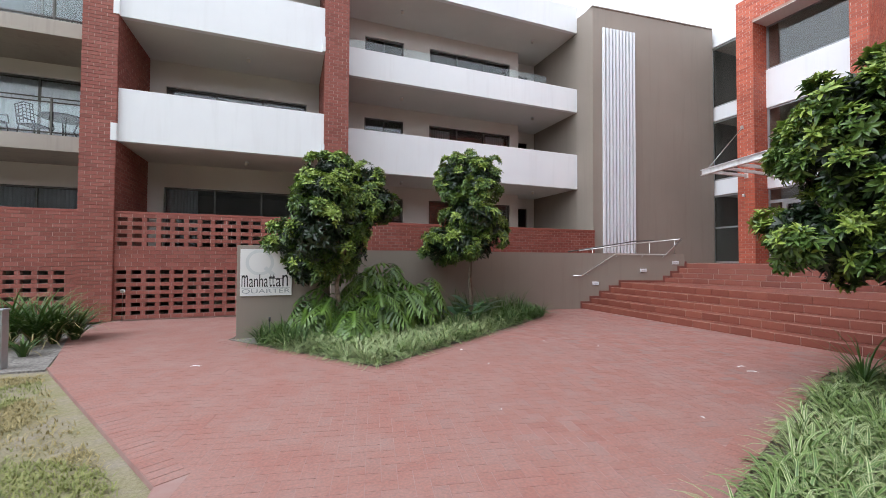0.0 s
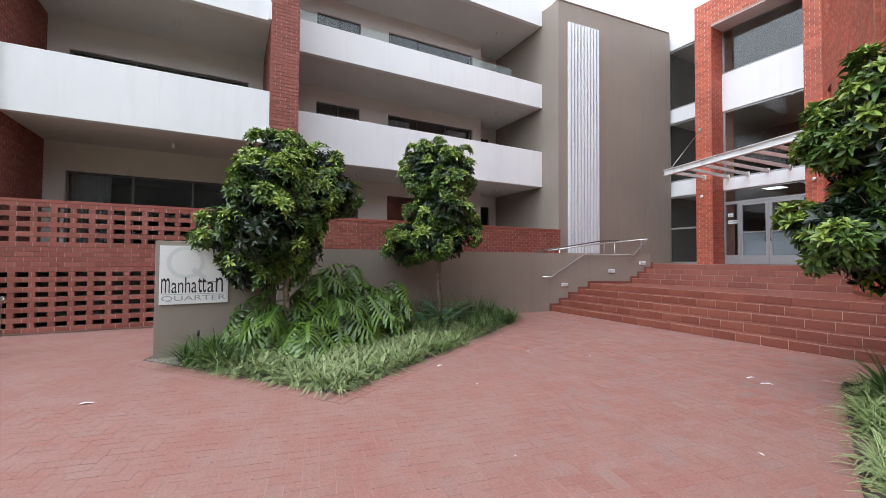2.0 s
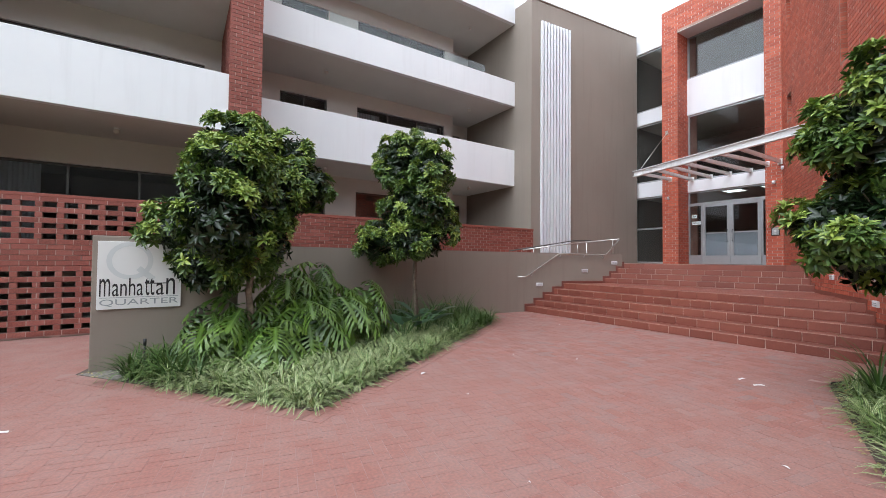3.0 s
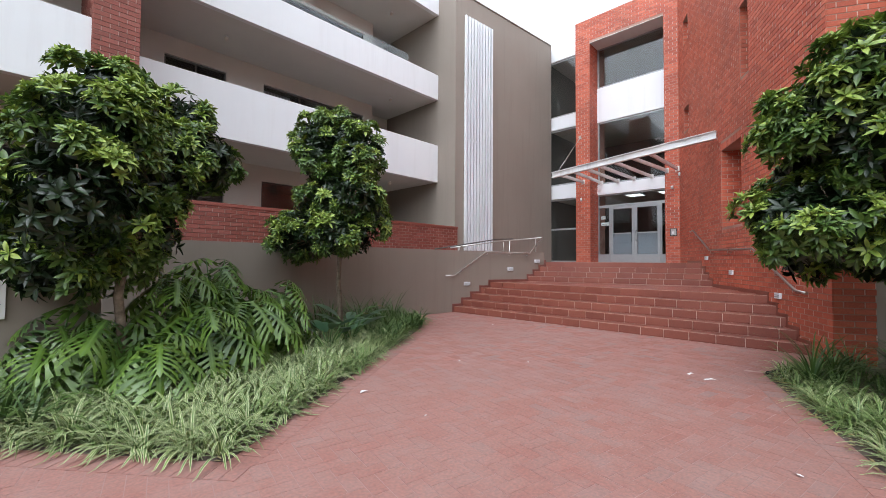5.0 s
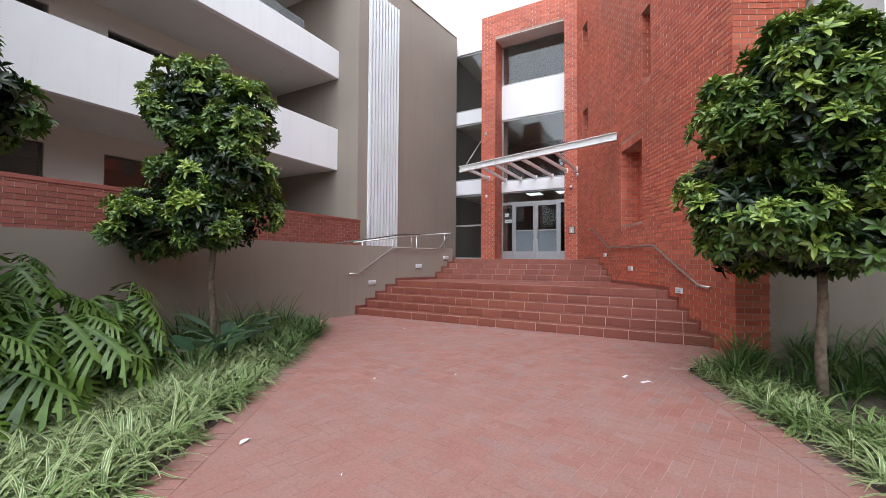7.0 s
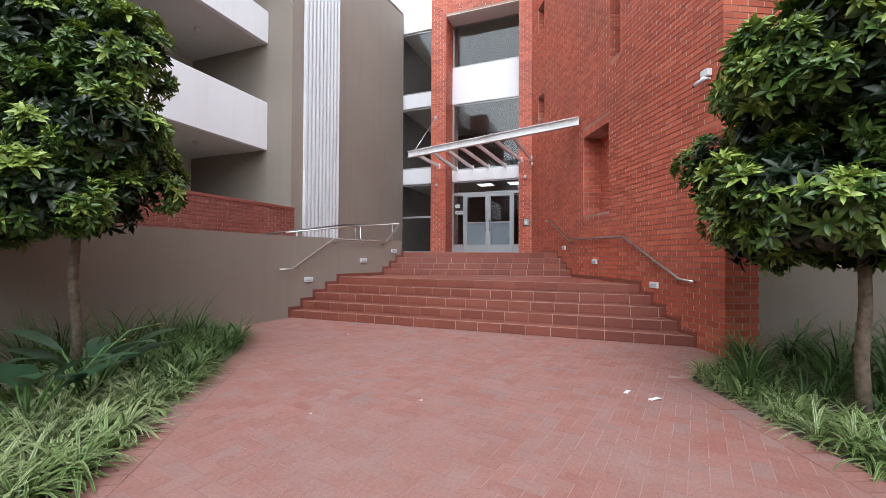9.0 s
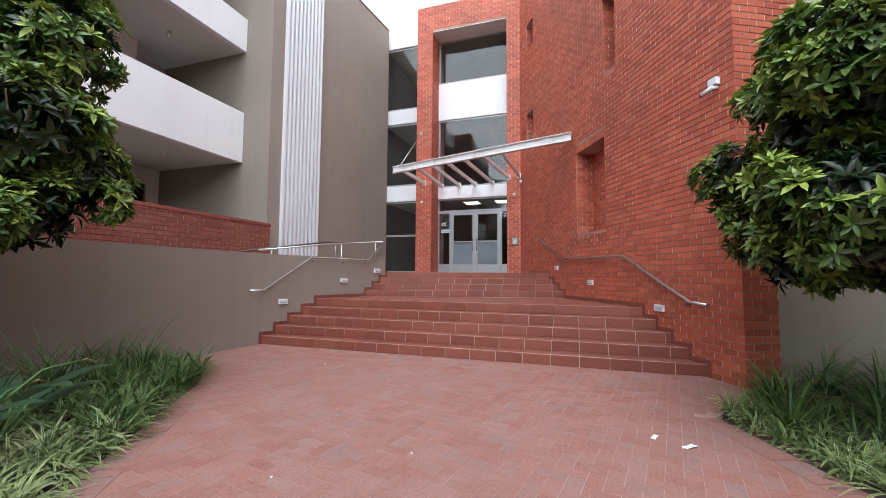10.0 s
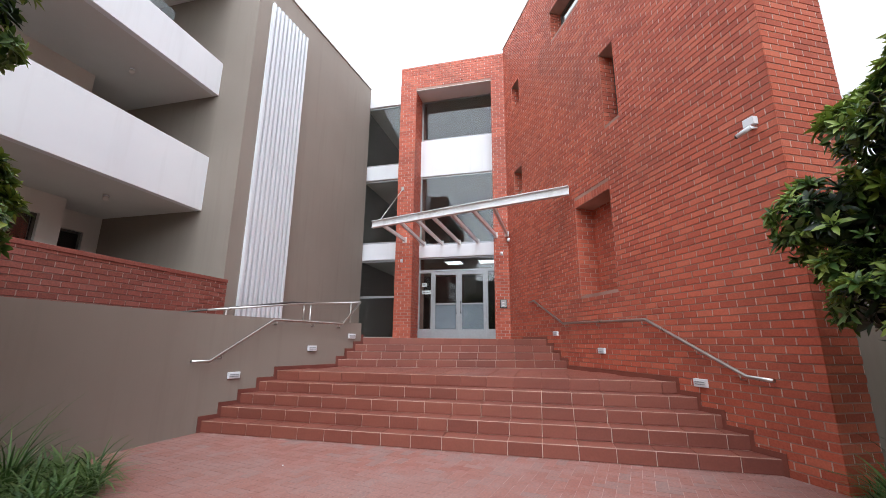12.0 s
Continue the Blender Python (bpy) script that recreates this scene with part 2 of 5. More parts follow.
def lawn_ground():
    m, t, p = nodes_of("patchy_lawn_ground")
    a = ramp(t, noise_tex(t, 2.2, 9, 0.75), [(0.36, (0.33, 0.28, 0.23)), (0.48, (0.30, 0.26, 0.15)), (0.60, (0.23, 0.225, 0.085))])
    b = ramp(t, noise_tex(t, 38, 8, 0.8), [(0.35, (0.09, 0.08, 0.045)), (0.7, (0.42, 0.36, 0.26))])
    t.links.new(mix(t, 0.45, a, b), p.inputs["Base Color"])
    p.inputs["Roughness"].default_value = 0.95
    bump(t, p, noise_tex(t, 45, 8, 0.7), 0.9, 0.02)
    return m


M_LAWNGROUND = lawn_ground()


# ---- helpers for building ----
def link_mesh(name, me, mat, parent=None, label=""):
    for m in (mat if isinstance(mat, (list, tuple)) else [mat]):
        me.materials.append(m)
    ob = new(name, me)
    ob.parent = parent
    if label:
        ob["label"] = label
    return ob


def part(name, bm, mat, parent, label=""):
    me = bpy.data.meshes.new(name)
    bm.normal_update()
    bm.to_mesh(me)
    bm.free()
    return link_mesh(name, me, mat, parent, label)


def thing(name, label, category, group="", kind="", at=(0, 0, 0)):
    ob = new(name)
    ob.empty_display_size = 0.2
    ob.location = at
    return tagged(ob, label, category, group, kind)


def box(bm, x0, x1, y0, y1, z0, z1, bevel=0.0, m=None):
    r = bmesh.ops.create_cube(bm, size=1.0)
    vs = r["verts"]
    bmesh.ops.scale(bm, vec=(x1 - x0, y1 - y0, z1 - z0), verts=vs)
    bmesh.ops.translate(bm, vec=((x0 + x1) / 2, (y0 + y1) / 2, (z0 + z1) / 2), verts=vs)
    if bevel:
        es = list({e for v in vs for e in v.link_edges})
        r = bmesh.ops.bevel(bm, geom=es, offset=bevel, segments=2, affect="EDGES", profile=0.6)
        vs = list({v for f in r["faces"] for v in f.verts} | {v for v in vs if v.is_valid})
    if m is not None:
        bmesh.ops.transform(bm, matrix=m, verts=vs)
    return vs


def boxed(name, dims, mat, parent, label="", bevel=0.006, m=None):
    bm = bmesh.new()
    box(bm, *dims, bevel=bevel, m=m)
    return part(name, bm, mat, parent, label)


def prism(bm, pts, z0, z1):
    lo = [bm.verts.new((x, y, z0)) for x, y in pts]
    hi = [bm.verts.new((x, y, z1)) for x, y in pts]
    n = len(pts)
    bm.faces.new(hi)
    bm.faces.new(lo[::-1])
    for i in range(n):
        bm.faces.new((lo[i], lo[(i + 1) % n], hi[(i + 1) % n], hi[i]))
    bmesh.ops.recalc_face_normals(bm, faces=bm.faces[:])


def tube(bm, pts, r, sides=12, caps=True, r1=None):
    """A round bar along a polyline, with mitred bends."""
    pts = [Vector(p) for p in pts]
    rings = []
    for i, p in enumerate(pts):
        a = (pts[i] - pts[i - 1]).normalized() if i else (pts[1] - pts[0]).normalized()
        b = (pts[i + 1] - pts[i]).normalized() if i < len(pts) - 1 else a
        d = (a + b).normalized()
        up = Vector((0, 0, 1)) if abs(d.z) < 0.95 else Vector((1, 0, 0))
        u = d.cross(up).normalized()
        v = u.cross(d)
        k = r if r1 is None else r + (r1 - r) * i / (len(pts) - 1)
        rings.append([bm.verts.new(p + k * (math.cos(q) * u + math.sin(q) * v)) for q in [2 * math.pi * j / sides for j in range(sides)]])
    for a, b in zip(rings, rings[1:]):
        for j in range(sides):
            f = bm.faces.new((a[j], a[(j + 1) % sides], b[(j + 1) % sides], b[j]))
            f.smooth = True
    if caps:
        bm.faces.new(rings[0][::-1])
        bm.faces.new(rings[-1])


def wall_frame(origin, along):
    """Pose of a wall: local x runs along it, local -y looks out of its face, z up."""
    return Matrix.Translation((*origin, 0)) @ pose(0, 0, 0, 0, 0, math.degrees(math.atan2(along[1], along[0])))


def holed_wall(bm, m, x0, x1, z0, z1, depth, holes=()):
    """A wall of real thickness (local y 0 to depth) with rectangular openings (x0, x1, z0, z1) cut through it."""
    xs = sorted({x0, x1, *[v for h in holes for v in h[:2] if x0 < v < x1]})
    zs = sorted({z0, z1, *[v for h in holes for v in h[2:] if z0 < v < z1]})
    cell = {}
    for i in range(len(xs) - 1):
        for k in range(len(zs) - 1):
            cx, cz = (xs[i] + xs[i + 1]) / 2, (zs[k] + zs[k + 1]) / 2
            cell[i, k] = not any(h[0] < cx < h[1] and h[2] < cz < h[3] for h in holes)
    vert = {}

    def v(i, k, y):
        if (i, k, y) not in vert:
            vert[i, k, y] = bm.verts.new(m @ Vector((xs[i], y, zs[k])))
        return vert[i, k, y]

    for (i, k), full in cell.items():
        if not full:
            continue
        bm.faces.new((v(i, k, 0), v(i + 1, k, 0), v(i + 1, k + 1, 0), v(i, k + 1, 0)))
        bm.faces.new((v(i, k, depth), v(i, k + 1, depth), v(i + 1, k + 1, depth), v(i + 1, k, depth)))
        for di, dk, q in ((-1, 0, (0, 0, 0, 1)), (1, 0, (1, 1, 1, 0)), (0, -1, (1, 0, 0, 0)), (0, 1, (0, 1, 1, 1))):
            if not cell.get((i + di, k + dk), False):
                a, b = (i + q[0], k + q[1]), (i + q[2], k + q[3])
                bm.faces.new((v(*a, 0), v(*b, 0), v(*b, depth), v(*a, depth)))
    bmesh.ops.recalc_face_normals(bm, faces=bm.faces[:])


COURSE, BRICK, JOINT = 0.0862, 0.232, 0.010
BOX_F = np.array([(0, 1, 5, 4), (1, 2, 6, 5), (2, 3, 7, 6), (3, 0, 4, 7), (4, 5, 6, 7)])


def brick_cells(x0, x1, z0, z1, holes=(), zbase=0.0, course=COURSE):
    """Stretcher bond over a rectangle, cut round openings: lists (x0, x1, z0, z1) of the bricks."""
    cells = []
    k = math.floor((z0 - zbase) / course)
    while zbase + k * course < z1 - 0.02:
        a, b = max(z0, zbase + k * course), min(z1, zbase + (k + 1) * course - JOINT)
        if b - a > 0.02:
            x = x0 - (BRICK / 2 if k % 2 else 0)
            while x < x1:
                spans = [(max(x, x0), min(x + BRICK - JOINT, x1))]
                for h in holes:
                    if h[2] < b - 0.005 and h[3] > a + 0.005:
                        spans = [s for p, q in spans for s in ((p, min(q, h[0])), (max(p, h[1]), q)) if s[1] - s[0] > 0.025]
                cells += [(p, q, a, b) for p, q in spans if q - p > 0.025]
                x += BRICK
        k += 1
    return cells


def brick_mesh(cells, m, proud=0.006, rng=None, edge=0.003):
    """All bricks of a face in one mesh: each a block with its arrises taken off, standing proud of the mortar."""
    rng = rng or random.Random(3)
    verts, faces = [], []
    for n, (x0, x1, z0, z1) in enumerate(cells):
        d = proud + rng.uniform(-0.0015, 0.0015)
        b = 8 * n
        for y, e in ((0.004, 0), (-d, edge)):
            for x, z in ((x0 + e, z0 + e), (x1 - e, z0 + e), (x1 - e, z1 - e), (x0 + e, z1 - e)):
                verts.append(m @ Vector((x, y, z)))
        faces += (BOX_F + b).tolist()
    me = bpy.data.meshes.new("brick")
    me.from_pydata([tuple(v) for v in verts], [], faces)
    return me


def brick_face(parent, m, x0, x1, z0, z1, holes=(), single=None, label="", zbase=0.0, course=COURSE, plum=False):
    """Brickwork on a face. single: a test on a brick's (x, z) for those that become objects of their own."""
    cells = brick_cells(x0, x1, z0, z1, holes, zbase, course)
    ones = [c for c in cells if single and single((c[0] + c[1]) / 2, (c[2] + c[3]) / 2)]
    rest = [c for c in cells if c not in set(ones)] if ones else cells
    proud = 0.008
    ob = link_mesh("brickwork", brick_mesh(rest, m, proud), M_BRICK_PLUM if plum else M_BRICK, parent, label)
    ob["kind"] = "stuff"
    ends = [(c[1] - 0.001, c[1] + JOINT + 0.001, c[2] + 0.002, c[3] - 0.002) for c in cells if c[1] + JOINT < x1 - 0.02 and not any(h[0] - 0.02 < c[1] < h[1] + 0.02 and h[2] < c[3] and h[3] > c[2] for h in holes)]
    if ends:
        link_mesh("perpend_mortar", brick_mesh(ends, m, proud - 0.001, None, 0.0), M_PERPEND_PLUM if plum else M_PERPEND, parent)["kind"] = "stuff"
    shared = {}
    for c in ones:
        key = (round(c[1] - c[0], 3), round(c[3] - c[2], 3))
        if key not in shared:
            me = brick_mesh([(0, key[0], 0, key[1])], Matrix.Identity(4), proud)
            me.materials.append(M_BRICK_ONE)
            shared[key] = me
        o = new("brick", shared[key])
        o.parent = parent
        o.matrix_basis = m @ Matrix.Translation((c[0], 0, c[2]))
    return ob

# ---- ground ----
LEFT_BED = [(-1.05, 8.28), (1.09, 5.55), (5.85, 8.72), (6.25, 9.10), (6.75, 10.09), (-0.55, 10.09)]
RIGHT_BED = [(6.53, 3.24), (3.55, 2.20), (0.8, 1.15), (0.8, -2.5), (8.6, -2.5), (8.6, 1.5), (7.62, 2.58)]
PAVING = [(-0.85, 3.2), (-2.96, 6.86), (-3.85, 9.6), (-3.9, 11.5), (0.8, 11.5), (0.8, 10.09), (8.27, 10.12), (8.33, 2.86), (7.77, 2.58),
          (6.53, 3.24), (3.55, 2.20), (0.8, 1.15), (0.0, 0.85), (0.0, -4.0), (-0.85, -4.0)]


def flat(name, pts, z, mat, label, category, thick=0.12):
    bm = bmesh.new()
    prism(bm, pts, z - thick, z)
    ob = part(name, bm, mat, None)
    return tagged(ob, label, category, kind="structure")


flat("ground", [(-400, -400), (400, -400), (400, 400), (-400, 400)], -0.045, M_LAWNGROUND, "patchy dry lawn and bare sandy ground", "ground", 0.5)
paving_base = flat("pavement", PAVING, -0.0016, M_JOINT, "red clay brick paving in worn herringbone", "pavement", 0.1)
flat("planting_bed", LEFT_BED, 0.004, M_SOIL, "dark soil of a raised planting bed", "soil", 0.1)
flat("planting_bed_2", RIGHT_BED, -0.02, M_SOIL, "dark soil and leaf litter under a tree", "soil", 0.1)
flat("gravel_strip", [(-7.5, 7.25), (-3.05, 6.98), (-3.75, 9.4), (-3.6, 11.3), (-7.5, 11.4)], -0.02, M_GRAVEL, "grey gravel and sand beside the brick wall", "gravel", 0.08)

flat("gravel_corner", [(-1.02, 8.25), (-0.55, 7.66), (-0.30, 7.90), (-0.42, 8.28)], 0.012, M_GRAVEL, "grey gravel at the foot of the sign wall", "gravel", 0.06)

# ---- entrance building: angled brick wing, portal, taupe tower ----
entrance = thing("entrance_building", "red brick entrance block with tall portal and taupe tower", "building")
RW = wall_frame((14.69, 6.08), (-0.893, -0.449))
RLEN, RTOP = 7.75, 10.7
niche = (3.67, 4.83, 2.20, 4.00)
slits = [(4.84, 5.26, 5.22, 6.72), (0.58, 1.12, 8.10, 8.88), (0.58, 1.12, 5.40, 6.12), (3.10, 4.35, 8.50, 9.30)]
bm = bmesh.new()
holed_wall(bm, RW, 0.0, RLEN, 0.0, RTOP, 0.42, [niche, *slits])
wing = part("brick_wing", bm, M_MORTAR, entrance, "red face brick wall with slit openings")
brick_face(wing, RW, 0.0, RLEN + 0.006, 0.0, RTOP - 0.02, [(niche[0], niche[1], niche[2], niche[3] + 0.16), *slits], lambda x, z: x > 5.75 and z < 2.3)
# soldier course over the niche
cells = [(niche[0] + 0.0862 * i, min(niche[0] + 0.0862 * (i + 1) - 0.01, niche[1]), niche[3] + 0.005, niche[3] + 0.155) for i in range(14) if niche[0] + 0.0862 * i < niche[1] - 0.03]
link_mesh("lintel", brick_mesh(cells, RW), M_BRICK, wing)


def reveal(parent, m, hole, depth, back=None, sides="lr"):
    """Brick linings of an opening, and its back: brick, or framed glass before a dark sheet."""
    x0, x1, z0, z1 = hole
    if "l" in sides:
        brick_face(parent, m @ pose(x0, 0.0, 0, 0, 0, 90), 0.008, depth, z0, z1)
    if "r" in sides:
        brick_face(parent, m @ pose(x1, depth, 0, 0, 0, -90), 0.0, depth - 0.008, z0, z1)
    if back == "brick":
        bm = bmesh.new()
        box(bm, x0 - 0.1, x1 + 0.1, depth, depth + 0.1, z0 - 0.1, z1 + 0.1, m=m)
        part("niche_back", bm, M_MORTAR, parent)
        brick_face(parent, m @ pose(0, depth, 0), x0, x1, z0, z1)
    if back == "glass":
        window(parent, m @ pose(0, depth, 0), x0, x1, z0, z1, 0.05, M_DARKFRAME)
        # sheet coloured dark to stand in for the unlit space behind
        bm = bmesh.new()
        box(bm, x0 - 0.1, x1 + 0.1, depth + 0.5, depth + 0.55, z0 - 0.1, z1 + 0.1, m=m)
        part("unlit_back_sheet", bm, M_ROOM, parent)


def window(parent, m, x0, x1, z0, z1, bar=0.05, frame_mat=None, mullions=(), transoms=(), name="window", deep=0.06):
    """A window: frame, mullions, transoms and a pane for each light. Local x across, y into the building."""
    frame_mat = frame_mat or M_ALU
    xs = [x0 + bar, *mullions, x1 - bar]
    zs = [z0 + bar, *transoms, z1 - bar]
    h = bar / 2
    lights = [(xs[i] + (h if i else 0), xs[i + 1] - (h if i < len(xs) - 2 else 0), zs[k] + (h if k else 0), zs[k + 1] - (h if k < len(zs) - 2 else 0))
              for i in range(len(xs) - 1) for k in range(len(zs) - 1)]
    bm = bmesh.new()
    holed_wall(bm, m, x0, x1, z0, z1, deep, lights)
    w = part(name, bm, frame_mat, parent)
    for i in range(len(xs) - 1):
        for k in range(len(zs) - 1):
            bm = bmesh.new()
            box(bm, xs[i] - 0.005, xs[i + 1] + 0.005, deep / 2 - 0.004, deep / 2 + 0.004, zs[k] - 0.005, zs[k + 1] + 0.005, m=m)
            g = part("pane", bm, M_GLASS, w)
            g.visible_shadow = False
    return w


reveal(wing, RW, niche, 0.42, "brick", "lr")
for s in slits:
    reveal(wing, RW, s, 0.30, "glass", "lr")
# return face at the wing's free end, square to it
RET = wall_frame((7.77, 2.595), (0.449, -0.893))
bm = bmesh.new()
holed_wall(bm, RET, 0.42, 1.02, 0.0, RTOP, 0.3)
ret = part("brick_return", bm, M_MORTAR, entrance, "red face brick end of the wing")
brick_face(ret, RET, 0.0, 1.02, 0.0, RTOP - 0.02)
boxed("wing_coping", (-0.02, RLEN + 0.02, -0.02, 0.45, RTOP, RTOP + 0.05), M_MORTAR, entrance, m=RW)

# portal: local x runs from y=11.6 towards smaller y
PX = 14.69
PF = wall_frame((PX, 9.60), (0, -1))
P_IN = (0.55, 3.09, 1.38, 9.66)
bm = bmesh.new()
holed_wall(bm, PF, 0.0, 3.62, 0.0, 10.59, 0.72, [(P_IN[0], P_IN[1], 0.0, P_IN[3])])
portal = part("brick_portal", bm, M_MORTAR, entrance, "tall red brick portal frame round the glazing")
brick_face(portal, PF, 0.0, 3.62, 1.38, 10.57, [(P_IN[0], P_IN[1], 0, P_IN[3])])
brick_face(portal, PF @ pose(P_IN[0], 0, 0, 0, 0, 90), 0.008, 0.70, 1.38, P_IN[3])
brick_face(portal, PF @ pose(P_IN[1], 0.72, 0, 0, 0, -90), 0.02, 0.712, 1.38, P_IN[3])
brick_face(portal, PF @ pose(0.0, 1.49, 0, 0, 0, -90), 0.0, 1.482, 1.38, 10.57)
bm = bmesh.new()
box(bm, 0.02, 0.5, 0.72, 1.49, 0, 10.59, m=PF)
part("pillar_core", bm, M_MORTAR, portal)
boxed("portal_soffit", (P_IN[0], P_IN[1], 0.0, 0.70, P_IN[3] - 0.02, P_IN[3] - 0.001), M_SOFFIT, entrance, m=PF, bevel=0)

# glazed front inside the portal
DF = wall_frame((15.40, 9.60), (0, -1))
boxed("spandrel", (0.5, 3.15, -0.05, 0.12, 6.77, 8.09), M_WHITE, entrance, "white painted spandrel panel", m=DF)
boxed("spandrel", (0.5, 3.15, -0.05, 0.12, 3.96, 4.36), M_WHITE, entrance, "white painted spandrel panel", m=DF)
window(entrance, DF, 0.55, 3.09, 8.09, 9.66, 0.06)
window(entrance, DF, 0.55, 3.09, 4.36, 6.77, 0.06)
window(entrance, DF, 0.55, 3.09, 3.50, 3.96, 0.05, name="transom_window")
window(entrance, DF, 0.55, 1.02, 1.64, 3.50, 0.05, name="sidelight")
window(entrance, DF, 2.74, 3.09, 1.64, 3.50, 0.05, name="sidelight")
boxed("door_plinth", (0.55, 1.02, 0.0, 0.08, 1.38, 1.64), M_ALU, entrance, m=DF)
boxed("door_plinth", (2.74, 3.09, 0.0, 0.08, 1.38, 1.64), M_ALU, entrance, m=DF)
for x0, x1, hx in ((1.025, 1.878, 1.80), (1.882, 2.735, 1.95)):
    leaf = boxed("door_leaf", (x0, x1, 0.0, 0.05, 1.385, 1.66), M_ALU, entrance, "grey aluminium glazed door leaf", m=DF)
    bm = bmesh.new()
    holed_wall(bm, DF, x0, x1, 1.662, 3.49, 0.05, [(x0 + 0.09, x1 - 0.09, 1.68, 2.44), (x0 + 0.09, x1 - 0.09, 2.48, 3.38)])
    part("door_frame", bm, M_ALU, leaf)
    bm = bmesh.new()
    box(bm, x0 + 0.085, x1 - 0.085, 0.021, 0.029, 1.655, 3.385, m=DF)
    part("pane", bm, M_GLASS, leaf).visible_shadow = False
    bm = bmesh.new()
    box(bm, x0 + 0.085, x1 - 0.085, 0.032, 0.036, 1.655, 2.44, m=DF)
    part("frosted_film", bm, M_FILM, leaf, "pale grey frosted film on the lower glass")
    bm = bmesh.new()
    tube(bm, [DF @ Vector((hx, -0.01, 2.15)), DF @ Vector((hx, -0.06, 2.18)), DF @ Vector((hx, -0.06, 2.52)), DF @ Vector((hx, -0.01, 2.55))], 0.012, 8)
    part("door_handle", bm, M_BLACK, leaf)

# glazed strip between portal and tower
SF = wall_frame((16.18, 11.62), (0, -1))
for z0, z1 in ((4.11, 4.70), (7.15, 7.70), (10.20, 11.02)):
    boxed("band", (0.0, 2.1, -0.06, 0.14, z0, z1), M_WHITE, entrance, "white painted band between strip windows", m=SF)
for z0, z1, tr in ((1.38, 4.11, (2.80,)), (4.70, 7.15, ()), (7.70, 10.20, ())):
    window(entrance, SF, 0.05, 2.05, z0, z1, 0.07, transoms=tr, name="strip_window")

# tower
bm = bmesh.new()
prism(bm, [(10.345, 11.89), (15.94, 11.33), (16.6, 15.9), (10.30, 15.9), (10.30, 12.72)], 0.0, 10.86)
part("tower", bm, M_TAUPE, entrance, "taupe plastered tower wall")
TW = wall_frame((10.345, 11.89), (0.995, -0.0996))
screen = boxed("slat_screen", (0.38, 1.78, -0.03, 0.02, 1.30, 10.12), M_TAUPE, entrance, "white vertical metal slat screen on the tower", 0.004, TW)
for i in range(10):
    boxed("slat", (0.38 + i * 0.146, 0.462 + i * 0.146, -0.11, -0.03, 1.30, 10.10), M_SLATS, screen, "", 0.008, TW)
for z in (2.78, 5.68):
    boxed("splice_bar", (0.39, 1.77, -0.06, -0.04, z - 0.03, z + 0.03), M_SLATS, screen, "", 0.003, TW)
boxed("tower_coping", (-0.03, 5.6, -0.03, 0.3, 10.86, 10.90), M_TAUPE, entrance, m=TW)
# lobby floors and walls behind the glass
for z0, z1 in ((1.18, 1.375), (4.14, 4.34), (7.2, 7.6), (10.25, 10.6)):
    bm = bmesh.new()
    prism(bm, [(15.55, 5.9), (15.55, 9.62), (16.35, 9.62), (16.35, 11.6), (20.4, 11.6), (20.4, 5.9)], z0, z1)
    part("lobby_floor", bm, M_SLAB, entrance)
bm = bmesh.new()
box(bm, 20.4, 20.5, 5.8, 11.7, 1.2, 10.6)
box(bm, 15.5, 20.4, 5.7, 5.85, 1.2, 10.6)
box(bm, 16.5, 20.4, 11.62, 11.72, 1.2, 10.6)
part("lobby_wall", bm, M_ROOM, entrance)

# ---- apartment building ----
flats = thing("apartment_building", "apartment block with white balconies and red brick piers", "building")
FRONT = wall_frame((0, 11.57), (1, 0))


def pier(x0, x1, y0, y1, z1, name):
    bm = bmesh.new()
    box(bm, x0, x1, y0, y1, 0, z1)
    p = part(name, bm, M_MORTAR_PALE, flats, "red face brick pier")
    brick_face(p, wall_frame((0, y0), (1, 0)), x0, x1, 0.0, z1, plum=True)
    brick_face(p, wall_frame((x0, y1), (0, -1)), 0.0, y1 - y0, 0.0, z1, plum=True)
    brick_face(p, wall_frame((x1, y0), (0, 1)), 0.0, y1 - y0, 0.0, z1, plum=True)
    return p


pier(-4.52, -3.85, 11.50, 13.82, 11.4, "pier")
pier(0.81, 1.45, 11.50, 14.9, 11.4, "pier")


RISE = 0.0957


def pierced(parent, m, x0, x1, z0, z1, rows, first, zbase):
    """Brick wall with rows of square openings between headers; rows: (lowest course, number of pierced courses)."""
    open_courses = {c + 2 * i for c, n in rows for i in range(n)}
    holes = []
    pitch, wide = 0.286, 0.185
    for c in sorted(open_courses):
        x = x0 + first
        while x + wide < x1 - 0.03:
            holes.append((x, x + wide, zbase + c * RISE - 0.004, zbase + (c + 1) * RISE - JOINT + 0.004))
            x += pitch
    bm = bmesh.new()
    holed_wall(bm, m, x0, x1, z0, z1, 0.11, holes)
    w = part("pierced_wall", bm, M_MORTAR_PALE, parent, "red brick garden wall with rows of pierced openings")
    brick_face(w, m, x0, x1, z0, z1, holes, zbase=zbase, course=RISE, plum=True)
    bm = bmesh.new()
    box(bm, x0, x1, -0.012, 0.122, z1, z1 + 0.06, 0.006, m)
    part("coping", bm, M_BRICK_PLUM, w)
    return w


